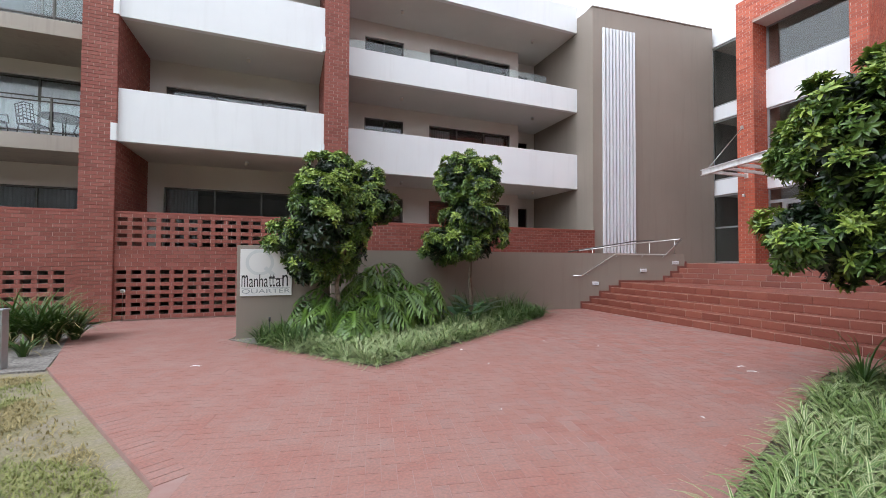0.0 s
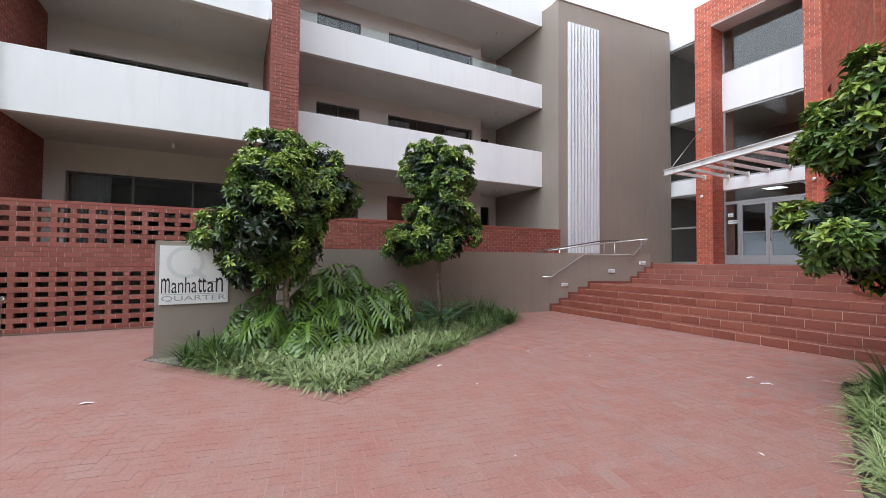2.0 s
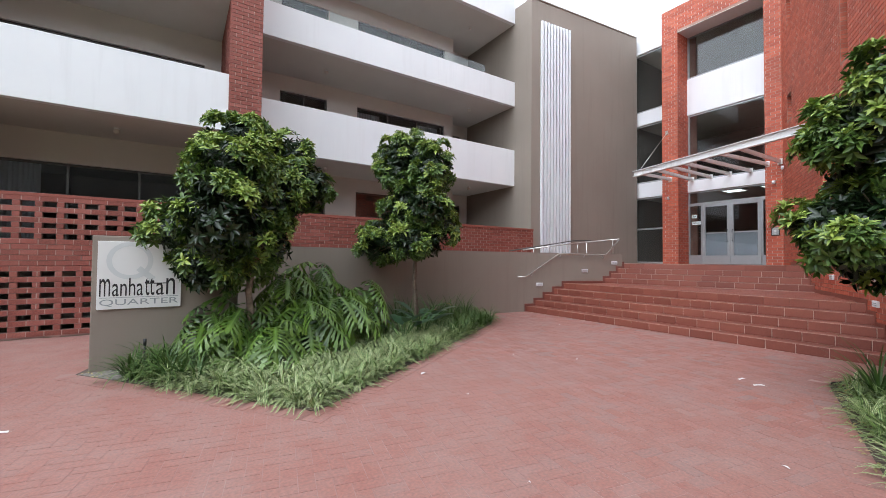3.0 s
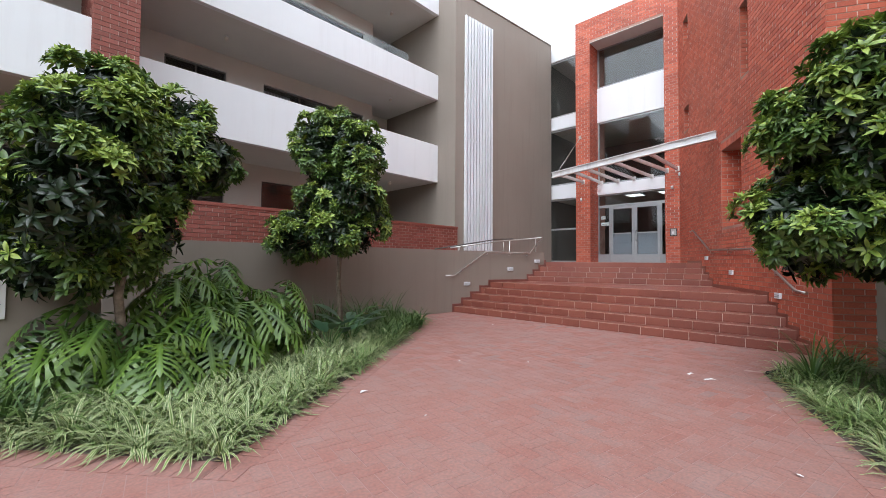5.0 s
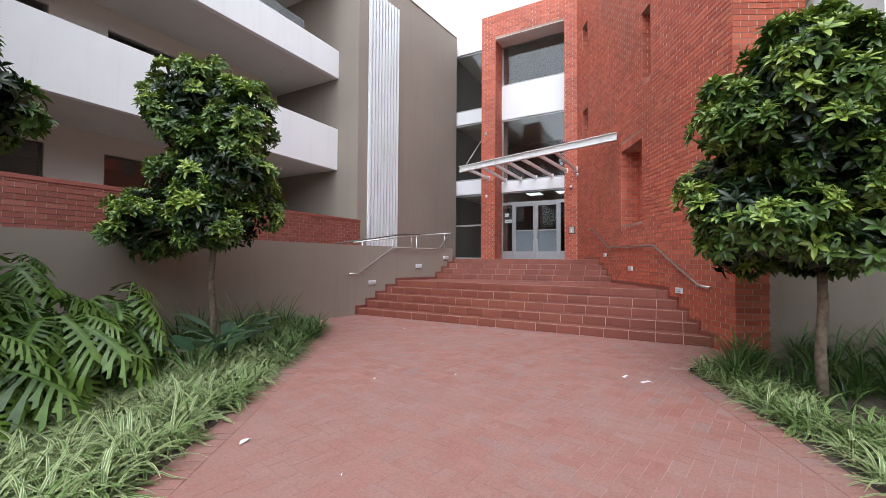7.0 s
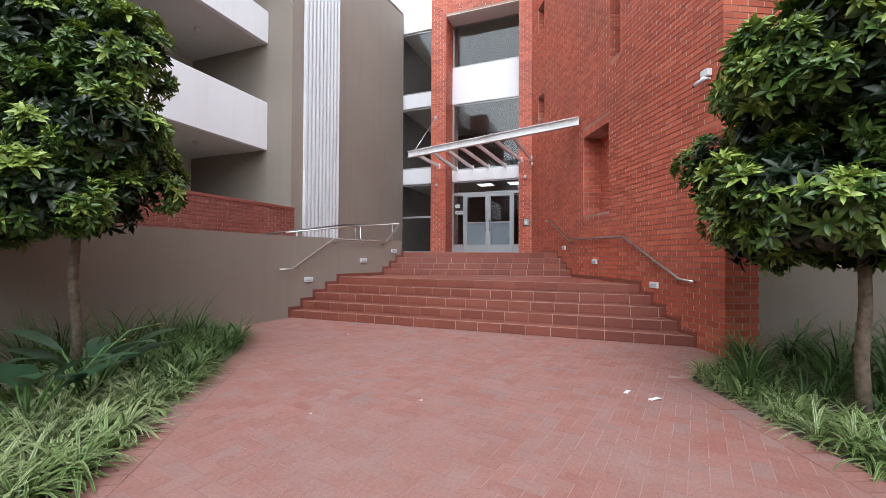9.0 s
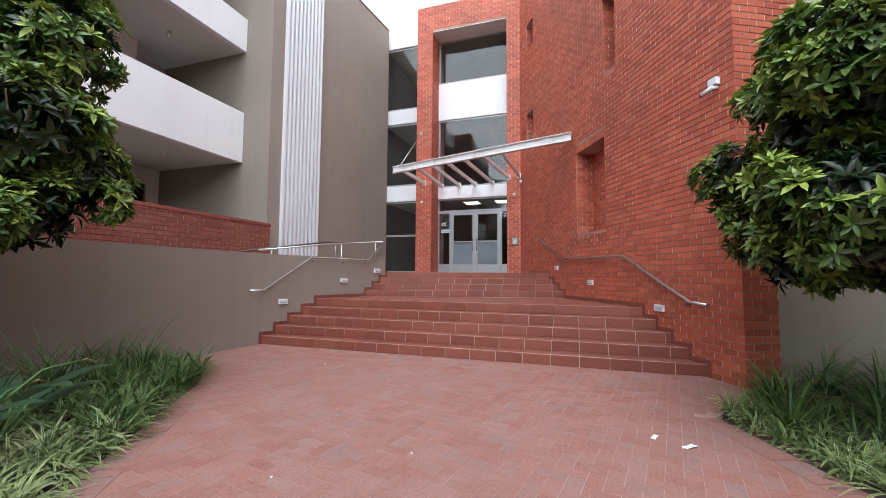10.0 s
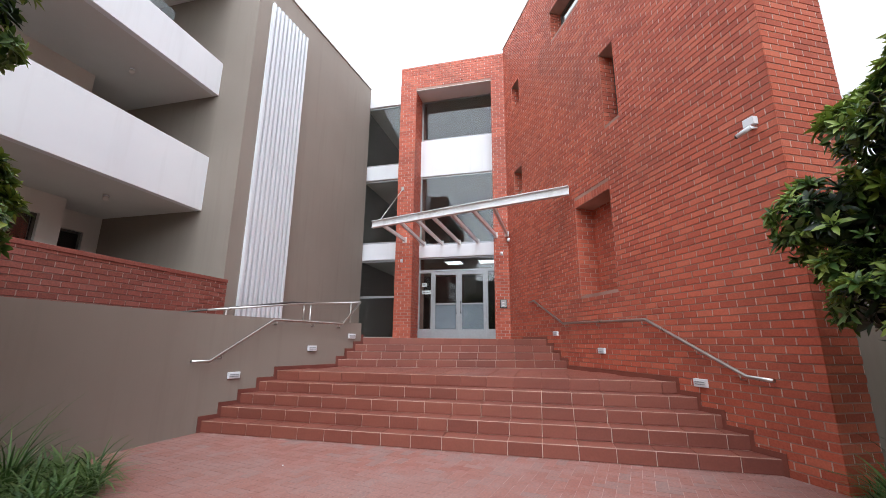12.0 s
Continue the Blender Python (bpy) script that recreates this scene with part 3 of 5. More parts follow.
pierced(flats, FRONT, -3.85, 0.81, 0.0, 2.50, [(1, 6), (18, 4)], 0.06, 0.03)
pierced(flats, FRONT, -11.0, -4.52, 0.0, 2.50, [(1, 6)], 0.06, 0.03)
bm = bmesh.new()
holed_wall(bm, FRONT, 1.45, 10.11, 0.0, 2.46, 0.22)
w = part("garden_wall", bm, M_MORTAR_PALE, flats, "red face brick parapet wall")
brick_face(w, FRONT, 1.45, 10.11, 1.2, 2.46, plum=True)
brick_face(w, wall_frame((10.11, 11.57), (0, 1)), 0.0, 0.22, 1.2, 2.46, plum=True)
boxed("coping", (1.45, 10.12, 11.55, 11.81, 2.46, 2.53), M_BRICK_PLUM, w)


def balcony(x0, x1, y, yb, z0, z1, floor, name="balcony", label="white painted solid balcony parapet"):
    b = boxed(name, (x0, x1, y, y + 0.15, z0, z1), M_WHITE, flats, label, 0.008)
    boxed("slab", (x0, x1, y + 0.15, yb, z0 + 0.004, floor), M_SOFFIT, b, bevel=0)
    return b


balcony(1.45, 10.30, 12.70, 15.66, 4.19, 5.52, 4.45)
b2 = balcony(1.45, 10.30, 12.70, 15.66, 7.17, 8.07, 7.43)
for i in range(4):
    boxed("glass_panel", (1.50 + 1.86 * i, 3.33 + 1.86 * i, 12.76, 12.77, 8.07, 8.36), M_RAILGLASS, b2, "clear glass balustrade panel", 0).visible_shadow = False
balcony(1.45, 10.30, 12.70, 15.66, 10.28, 11.30, 10.55, "roof_fascia", "white painted roof fascia and slab")
balcony(-3.85, 0.81, 11.57, 13.8, 4.20, 5.46, 4.45)
balcony(-3.85, 0.81, 11.57, 13.8, 7.17, 8.42, 7.43)
balcony(-3.85, 0.81, 11.57, 13.8, 10.28, 11.30, 10.55, "roof_fascia", "white painted roof fascia and slab")
for z in (4.45, 7.43):
    boxed("stub", (-3.95, -3.83, 11.48, 11.60, z - 0.26, z + 0.15), M_WHITE, flats)
    boxed("stub", (0.74, 0.815, 11.48, 11.60, z - 0.26, z + 0.15), M_WHITE, flats)


def back_wall(x0, x1, y, spans, floors, mat=None):
    """Plastered wall behind the balconies with framed windows, and rooms whose gloom is in the wall colour."""
    m = wall_frame((0, y), (1, 0))
    holes = [(a, b, f + s, t) for f, t in floors for a, b, s, _ in spans]
    bm = bmesh.new()
    holed_wall(bm, m, x0, x1, 0.0, 10.3, 0.2, holes)
    part("rear_wall", bm, mat or M_CREAM, flats, "pale plastered wall behind the balconies")
    for f, t in floors:
        for a, b, s, n in spans:
            window(flats, m @ pose(0, 0.08, 0), a, b, f + s, t, 0.05, M_DARKFRAME, [a + (b - a) * i / n for i in range(1, n)])
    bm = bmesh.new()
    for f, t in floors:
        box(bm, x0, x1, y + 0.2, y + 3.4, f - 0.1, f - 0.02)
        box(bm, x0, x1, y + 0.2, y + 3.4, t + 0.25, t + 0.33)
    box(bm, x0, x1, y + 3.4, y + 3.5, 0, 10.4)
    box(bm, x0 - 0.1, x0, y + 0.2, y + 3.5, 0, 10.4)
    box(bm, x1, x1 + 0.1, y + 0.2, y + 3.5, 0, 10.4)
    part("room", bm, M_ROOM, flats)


back_wall(1.45, 9.0, 14.88, [(2.48, 3.96, 0.95, 2), (5.0, 8.6, 0.02, 3)], [(1.45, 3.75), (4.45, 6.70), (7.43, 9.72)])
back_wall(9.0, 10.35, 15.66, [(9.15, 9.95, 0.02, 1)], [(1.45, 3.75), (4.45, 6.70), (7.43, 9.72)])
boxed("recess_side", (8.9, 8.998, 15.08, 15.66, 0, 10.28), M_CREAM, flats, bevel=0)
back_wall(-3.85, 0.81, 13.79, [(-3.45, 0.42, 0.02, 3)], [(1.30, 3.52), (4.45, 6.45), (7.43, 9.45)])
back_wall(-11.0, -4.0, 15.2, [(-10.5, -4.6, 0.02, 5)], [(1.30, 3.55), (4.60, 6.75), (7.55, 9.72)])


def curtain(x0, x1, y, z0, z1, folds):
    bm = bmesh.new()
    n = folds * 6
    lo = [bm.verts.new((x0 + (x1 - x0) * i / n, y + 0.035 * math.sin(i * math.pi / 3), z0)) for i in range(n + 1)]
    hi = [bm.verts.new((x0 + (x1 - x0) * i / n, y + 0.025 * math.sin(i * math.pi / 3 + 0.3), z1)) for i in range(n + 1)]
    for i in range(n):
        bm.faces.new((lo[i], lo[i + 1], hi[i + 1], hi[i])).smooth = True
    bmesh.ops.solidify(bm, geom=bm.faces[:], thickness=0.006)
    return tagged(part("curtain", bm, M_CURTAIN, None), "pale grey gathered curtain behind window glass", "curtain", "curtains")


curtain(-3.42, -2.62, 13.99, 1.33, 3.5, 10)
curtain(-9.5, -4.7, 15.42, 1.33, 3.5, 48)
curtain(-9.5, -4.7, 15.42, 4.63, 6.7, 48)
curtain(5.1, 6.0, 15.25, 4.5, 6.65, 9)
curtain(7.6, 8.5, 15.25, 4.5, 6.65, 9)
# open balconies of the left wing
for z in (4.19, 7.17):
    b = boxed("balcony", (-11.0, -4.5, 13.20, 15.2, z, z + 0.40), M_SLAB, flats, "grey painted balcony slab")
# end wall added out of view to keep daylight from the patio void
boxed("unseen_end_wall", (-11.12, -11.002, 11.57, 15.4, 0, 11.0), M_CREAM, flats, bevel=0)
boxed("side_wall", (-4.52, -4.02, 13.83, 15.2, 0, 10.3), M_CREAM, flats, bevel=0)
boxed("patio_floor", (-11.0, 0.8, 11.69, 15.2, 1.20, 1.28), M_SLAB, flats, bevel=0)
boxed("patio_floor", (1.46, 10.3, 11.8, 15.66, 1.0, 1.42), M_SLAB, flats, bevel=0)


# ---- ramp wall, steps ----
WA, WB, WC = (8.27, 10.03), (10.74, 9.24), (11.40, 9.01)


def left_y(x):
    """Plan line of the ramp wall's face: straight along the bed, then easing round towards the doors."""
    if x < 7.4:
        return 10.105
    return 10.105 - 0.1024 * (x - 7.4) ** 2 if x < 9.1 else 9.809 - 0.348 * (x - 9.1)


bm = bmesh.new()
line = [0.9, 3.0, 5.0, 6.5, *[7.4 + 0.17 * i for i in range(11)], 10.0, 10.74, 11.32]
cols = []
for x in line:
    n = Vector((-(left_y(x + 0.01) - left_y(x - 0.01)) / 0.02, 1.0)).normalized() * 0.22
    cols.append([bm.verts.new(v) for v in ((x, left_y(x), 0.0), (x, left_y(x), 1.68), (x + n.x, left_y(x) + n.y, 1.68), (x + n.x, left_y(x) + n.y, 0.0))])
for a, b in zip(cols, cols[1:]):
    for k in range(3):
        f = bm.faces.new((a[k], b[k], b[k + 1], a[k + 1]))
        f.smooth = k != 1
bm.faces.new(cols[0])
bm.faces.new(cols[-1][::-1])
bmesh.ops.recalc_face_normals(bm, faces=bm.faces[:])
for e in bm.edges:
    if abs(e.verts[0].co.z - e.verts[1].co.z) < 0.01 and e.verts[0].co.z > 1:
        e.smooth = False
ramp_wall = tagged(part("wall_ramp", bm, M_TAUPE, None), "taupe plastered low wall beside the entrance steps", "wall", kind="structure")
bm = bmesh.new()
prism(bm, [(10.30, 9.70), (12.3, 8.98), (12.3, 8.8), (16.1, 8.8), (16.1, 11.5), (10.65, 12.1), (8.3, 11.5), (8.3, 10.36)], 0.0, 1.375)
tagged(part("floor_terrace", bm, M_TILE, None), "red tiled terrace before the entrance doors", "terrace", kind="structure")

# garden wall and pale neighbouring house beyond the tree
bm = bmesh.new()
prism(bm, [(7.97, 2.19), (8.25, -5.0), (8.5, -5.0), (8.2, 2.05)], 0.0, 2.75)
tagged(part("wall_garden", bm, M_TAUPE, None), "taupe plastered garden wall behind the tree", "wall", kind="structure")
# unseen tall wall added beside the bed to block sky light from the garden
bm = bmesh.new()
prism(bm, [(1.6, -0.75), (8.14, 0.80), (8.18, 0.55), (1.6, -1.0)], -0.05, 8.6)
tagged(part("wall_light_block", bm, M_TAUPE, None), "unseen taupe wall added to shade the garden corner", "wall", kind="structure")
# unseen walls added behind the camera to block low sky and darken reflections
for n, d in enumerate(((-42.0, 34.0, -24.0, -23.0), (-31.0, -30.0, -23.0, 40.0))):
    bm = bmesh.new()
    box(bm, *d, -0.1, 13.0 - 3.0 * n)
    tagged(part("wall_street_block", bm, M_STREET, None), "unseen plain wall added across the street to block low sky light", "wall", kind="structure")
house = thing("neighbouring_house", "white rendered house beyond the garden wall", "house")
boxed("wall", (12.0, 18.0, -9.0, -0.4, 0.0, 9.4), M_WHITE, house, "white rendered wall", 0.01)
boxed("roof", (11.3, 18.6, -9.6, 0.1, 9.4, 9.7), M_SLAB, house, "grey flat roof with overhang", 0.01)

R0 = Vector((14.69, 6.08))
RD = Vector((-0.893, -0.449))


def on_right(x):
    """The point of the right-hand brick wall at this x."""
    u = (R0.x - x) / 0.893
    return Vector((x, R0.y + RD.y * u))


def on_left(x):
    return Vector((x, left_y(x)))


LOW, UP = 0.159, 0.146
LINES = []
for i in range(5):
    x = 8.27 + 0.2925 * i
    LINES.append((on_left(x), on_right(x), LOW * (i + 1)))
for j in range(4):
    LINES.append((on_left(10.74 + 0.215 * j), on_right(12.02 + 0.262 * j), 5 * LOW + UP * (j + 1)))

stairs = thing("entrance_stairs", "broad red quarry-tiled entrance steps with pale grout", "stairs")
for i, (l, r, z) in enumerate(LINES):
    lo = LINES[i - 1][2] - 0.03 if i else -0.05
    pts = [tuple(l), tuple(r), tuple(on_right(14.6)), (14.7, 6.1), (15.45, 6.2), (15.45, 9.6), (12.3, 9.6), (12.3, 8.74)]
    if i <= 5:
        pts.append(WB)
    bm = bmesh.new()
    prism(bm, pts, lo, z - 0.013)
    part("step_body", bm, M_TILE if i in (4, 8) else M_GROUT, stairs)


def tile_mesh(w, d, h):
    bm = bmesh.new()
    box(bm, 0.005, w - 0.005, 0.004, d - 0.004, 0, h, 0.0)
    es = [e for e in bm.edges if all(v.co.z > h - 1e-4 for v in e.verts)]
    bmesh.ops.bevel(bm, geom=es, offset=0.003, segments=1, affect="EDGES")
    me = bpy.data.meshes.new("tile")
    bm.to_mesh(me)
    bm.free()
    me.materials.append(M_TILE_ONE)
    return me


TILE = 0.4016
tiles = {}
for i, (l, r, z) in enumerate(LINES):
    d = (r - l)
    length = d.length
    d.normalize()
    inn = Vector((-d.y, d.x))
    if inn.x < 0:
        inn = -inn
    rise = LOW if i < 5 else UP
    deep = 0.2925 if i < 4 else (0.26 if i >= 5 else 0.2925)
    rows = 1
    if i == 4:
        rows, deep = 6, 0.31
    if i == 8:
        rows, deep = 8, 0.30
    bm = bmesh.new()
    prism(bm, [tuple(l - inn * 0.010), tuple(r - inn * 0.010), tuple(r + inn * 0.005), tuple(l + inn * 0.005)], z - 0.014, z - 0.002)
    part("nosing", bm, M_NOSE, stairs, "worn grout line along the step edge")
    s = -((10.055 - l.y) % TILE)
    while s < length - 0.02:
        a, b = max(s, 0.0), min(s + TILE, length)
        s += TILE
        if b - a < 0.04:
            continue
        w = round(b - a, 3)
        p = l + d * a
        # riser tile, standing on edge before the step
        key = (w, round(rise - 0.002, 3), 0.012)
        if key not in tiles:
            tiles[key] = tile_mesh(*key)
        o = new("riser_tile", tiles[key])
        o.parent = stairs
        f = p
        o.matrix_basis = Matrix(((d.x, 0, -inn.x, f.x), (d.y, 0, -inn.y, f.y), (0, 1, 0, z - rise), (0, 0, 0, 1)))
        for k in range(rows):
            key = (w, round(deep, 3), 0.0125)
            q = p + inn * (k * deep)
            if i == 4 or i == 8:
                mid = q + d * (w / 2) + inn * deep / 2
                if i == 4:
                    a0, a1 = LINES[5][0], LINES[5][1]
                    side = (a1 - a0).x * (mid - a0).y - (a1 - a0).y * (mid - a0).x
                    if side > -0.02 * 6:
                        continue
                elif mid.x > 15.3 or mid.y > 9.5:
                    continue
                rn, rp = Vector((0.449, -0.893)), mid - on_right(mid.x)
                if rp.dot(rn) > -0.05 or mid.y > on_left(min(mid.x, 12.3)).y - 0.05 and mid.x < 12.3:
                    continue
            if key not in tiles:
                tiles[key] = tile_mesh(*key)
            o = new("tread_tile", tiles[key])
            o.parent = stairs
            o.matrix_basis = Matrix(((d.x, inn.x, 0, q.x), (d.y, inn.y, 0, q.y), (0, 0, 1, z - 0.0125), (0, 0, 0, 1)))

# stepped skirting along both walls
for side in (0, 1):
    for i, ln in enumerate(LINES):
        p = ln[side]
        if i < 8:
            nxt = LINES[i + 1][side]
        else:
            nxt = on_right(14.0) if side else on_left(11.44)
        e = (nxt - p).normalized()
        n = Vector((-e.y, e.x)) * (1 if side else -1)
        a, b = p - e * 0.06, nxt - e * 0.06
        lo = ln[2] - (LOW if i < 5 else UP)
        pts = [tuple(a), tuple(b), tuple(b + n * 0.014), tuple(a + n * 0.014)]
        q = bmesh.new()
        prism(q, pts, lo, ln[2] + 0.062)
        part("skirting", q, M_TILE if side else M_SKIRT, stairs, "dark red tile skirting stepping up the wall")

# ---- planting ----
class Leaves:
    """Gathers many small leaves into one mesh with UVs (u across, v along)."""

    def __init__(self):
        self.v, self.f, self.uv, self.m = [], [], [], []

    def strip(self, pts, widths, side, mat=0, fold=0.0):
        """A blade along pts; side: unit vectors across it."""
        b = len(self.v)
        n = len(pts)
        for p, w, s in zip(pts, widths, side):
            self.v += [tuple(p - s * w), tuple(p + s * w)]
        for i in range(n - 1):
            self.f.append((b + 2 * i, b + 2 * i + 1, b + 2 * i + 3, b + 2 * i + 2))
            self.uv += [(0, i / (n - 1)), (1, i / (n - 1)), (1, (i + 1) / (n - 1)), (0, (i + 1) / (n - 1))]
            self.m.append(mat)

    def leaf(self, p, d, n, length, width, mat=0, fold=0.25, droop=0.15):
        """An obovate leaf folded along its midrib."""
        s = d.cross(n).normalized()
        n = s.cross(d)
        b = len(self.v)
        c1, c2 = p + d * (length * 0.38) + n * (length * 0.02), p + d * (length * 0.70) - n * (length * droop * 0.45)
        tip = p + d * length - n * (length * droop)
        up = n * (width * fold)
        self.v += [tuple(p), tuple(c1 + s * width * 0.44 + up), tuple(c1), tuple(c1 - s * width * 0.44 + up),
                   tuple(c2 + s * width * 0.40 + up), tuple(c2), tuple(c2 - s * width * 0.40 + up), tuple(tip)]
        for t, uv in (((0, 1, 2), ((0.5, 0), (1, 0.4), (0.5, 0.4))), ((0, 2, 3), ((0.5, 0), (0.5, 0.4), (0, 0.4))),
                      ((2, 1, 4, 5), ((0.5, 0.4), (1, 0.4), (1, 0.76), (0.5, 0.76))), ((3, 2, 5, 6), ((0, 0.4), (0.5, 0.4), (0.5, 0.76), (0, 0.76))),
                      ((5, 4, 7), ((0.5, 0.76), (1, 0.76), (0.5, 1))), ((6, 5, 7), ((0, 0.76), (0.5, 0.76), (0.5, 1)))):
            self.f.append(tuple(b + i for i in t))
            self.uv += uv
            self.m.append(mat)

    def done(self, name, mats, parent=None, label=""):
        me = bpy.data.meshes.new(name)
        me.from_pydata(self.v, [], self.f)
        layer = me.uv_layers.new(name="UVMap")
        layer.data.foreach_set("uv", np.array(self.uv, dtype=np.float32).ravel())
        ob = link_mesh(name, me, mats, parent, label)
        me.polygons.foreach_set("material_index", np.array(self.m, dtype=np.int32))
        me.polygons.foreach_set("use_smooth", np.ones(len(self.f), dtype=bool))
        return ob


def unit(rng):
    while True:
        v = Vector((rng.uniform(-1, 1), rng.uniform(-1, 1), rng.uniform(-1, 1)))
        if 0.05 < v.length < 1:
            return v.normalized()


def rosette(lv, rng, p, axis, size, mat, count=8):
    u = axis.orthogonal().normalized()
    w = axis.cross(u)
    a0 = rng.uniform(0, 6.3)
    for k in range(count):
        a = a0 + 2.4 * k
        lift = 0.15 + 0.9 * k / count + rng.uniform(-0.15, 0.15)
        r = (u * math.cos(a) + w * math.sin(a))
        d = (r * math.cos(lift) + axis * math.sin(lift)).normalized()
        ln = size * rng.uniform(0.75, 1.15) * (1.0 - 0.3 * k / count)
        lv.leaf(p, d, axis, ln, ln * rng.uniform(0.30, 0.40), mat, 0.20, rng.uniform(0.0, 0.3))


def tree(at, lobes, trunk, seed, label, count=1250, leaf=0.125):
    """A clipped broadleaf tree: bent trunk, forked limbs, crown of leaf rosettes on uneven lobes (x, y, z, r, squash)."""
    rng = random.Random(seed)
    t = thing("tree", label, "tree", "courtyard trees", at=at)
    bm = bmesh.new()
    tube(bm, trunk, 0.050, 12, True, 0.038)
    top = Vector(trunk[-1])
    part("trunk", bm, M_BARK, t, "slender grey-brown trunk")
    for x, y, z, r, q in lobes:
        bm = bmesh.new()
        end = Vector((x, y, z + r * 0.3))
        mid = top.lerp(end, 0.5) + Vector((rng.uniform(-0.1, 0.1), rng.uniform(-0.1, 0.1), -0.08))
        tube(bm, [top - Vector((0, 0, 0.12)), mid, end], 0.034, 8, True, 0.012)
        for _ in range(5):
            e2 = Vector((x, y, z)) + unit(rng) * r * 0.75
            tube(bm, [mid.lerp(end, rng.uniform(0.2, 0.9)), e2], 0.012, 5, True, 0.005)
        part("limb", bm, M_BARK, t)
    lv = Leaves()
    area = sum(l[3] ** 2 for l in lobes)
    for x, y, z, r, q in lobes:
        c = Vector((x, y, z))
        share = r * r / area
        # inner leaves in near-black green: the crown's deep shade put into their colour
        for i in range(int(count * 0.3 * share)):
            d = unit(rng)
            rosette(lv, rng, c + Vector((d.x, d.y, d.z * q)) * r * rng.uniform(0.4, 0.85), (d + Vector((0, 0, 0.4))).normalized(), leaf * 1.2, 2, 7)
        # clumps of rosettes over its surface
        for i in range(int(count * 0.7 * share / 17) + 1):
            d = unit(rng)
            rc = rng.uniform(0.08, 0.19)
            k = c + Vector((d.x, d.y, d.z * q)) * (r * rng.uniform(0.78, 1.07) - rc * 0.25 - 0.02)
            if rng.random() < 0.7 and any((k - Vector(o[:3])).length < o[3] * min(o[4], 1.0) * 0.80 for o in lobes if o[:3] != (x, y, z)):
                continue
            for j in range(17):
                e = (unit(rng) + d * 0.7 + Vector((0, 0, 0.35))).normalized()
                p = k + e * rc * rng.uniform(0.75, 1.1)
                axis = (e + Vector((0, 0, 0.5)) + unit(rng) * 0.25).normalized()
                # pale new tips, weighted to upward faces so the colour adds top light
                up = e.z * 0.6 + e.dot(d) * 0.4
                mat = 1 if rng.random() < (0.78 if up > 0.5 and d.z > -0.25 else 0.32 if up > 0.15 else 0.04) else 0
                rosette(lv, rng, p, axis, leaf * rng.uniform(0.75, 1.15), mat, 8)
    crown = lv.done("crown", [M_LEAF, M_YOUNG_TOPLIT, M_INNER], t, "dense glossy dark green leaves with lighter tips")
    return t


# crown lobes set in plan round each trunk
tree((0.80, 7.75, 0.0),
     [(-0.2, -0.25, 2.57, 0.48, 0.95), (0.24, 0.39, 1.93, 0.33, 0.9), (-0.5, 0.6, 1.96, 0.62, 0.9), (0.81, 0.26, 2.6, 0.38, 0.9), (-0.39, -0.47, 1.86, 0.57, 0.9), (-0.8, 0.35, 1.83, 0.42, 0.8),
      (-0.01, 0.82, 1.81, 0.49, 0.9), (-0.28, -0.28, 2.44, 0.56, 0.9), (-0.14, 0.71, 3.06, 0.57, 0.8), (0.66, 0.62, 3.15, 0.3, 0.8), (-0.62, 0.26, 1.4, 0.33, 0.9), (0.36, 0.79, 3.02, 0.33, 0.85),
      (0.59, 0.39, 2.55, 0.51, 0.85), (-0.03, 0.9, 3.27, 0.4, 0.85), (-0.51, 0.25, 1.56, 0.42, 0.9), (-0.45, 0.10, 1.30, 0.40, 0.9), (-0.10, 0.35, 1.45, 0.42, 0.9), (0.28, 0.20, 1.62, 0.34, 0.9), (0.30, 0.20, 2.20, 0.42, 0.9)],
     [(0, 0, -0.05), (0.03, 0.0, 0.5), (-0.02, 0.02, 1.0), (0.05, 0.0, 1.55)], 11, "leafy green tree with wide uneven crown in the bed", 5600, 0.125)
tree((4.08, 9.00, 0.0),
     [(0.13, -0.45, 3.2, 0.41, 1.0), (-0.11, -0.64, 2.44, 0.38, 0.95), (-0.42, 0.21, 3.17, 0.36, 0.95), (0.18, 0.13, 3.6, 0.57, 0.85), (-0.07, 0.22, 2.42, 0.62, 0.9), (0.33, -0.29, 2.15, 0.43, 0.8),
      (-0.8, 0.24, 1.7, 0.35, 0.8), (-0.63, 0.58, 1.84, 0.39, 0.8), (-0.04, -0.43, 1.76, 0.38, 0.8), (-0.47, -0.55, 1.76, 0.39, 0.8), (0.2, -0.33, 2.34, 0.36, 0.85), (0.02, -0.14, 2.05, 0.34, 0.85),
      (-0.2, 0.37, 3.56, 0.52, 0.85), (-0.42, 0.49, 1.85, 0.57, 0.85), (-0.18, -0.10, 2.55, 0.48, 0.9)],
     [(0, 0, -0.05), (0.02, 0.0, 0.5), (-0.03, 0.0, 1.0), (0.0, 0.0, 1.6)], 12, "upright green tree with a two-tier clipped crown by the wall", 5200, 0.125)
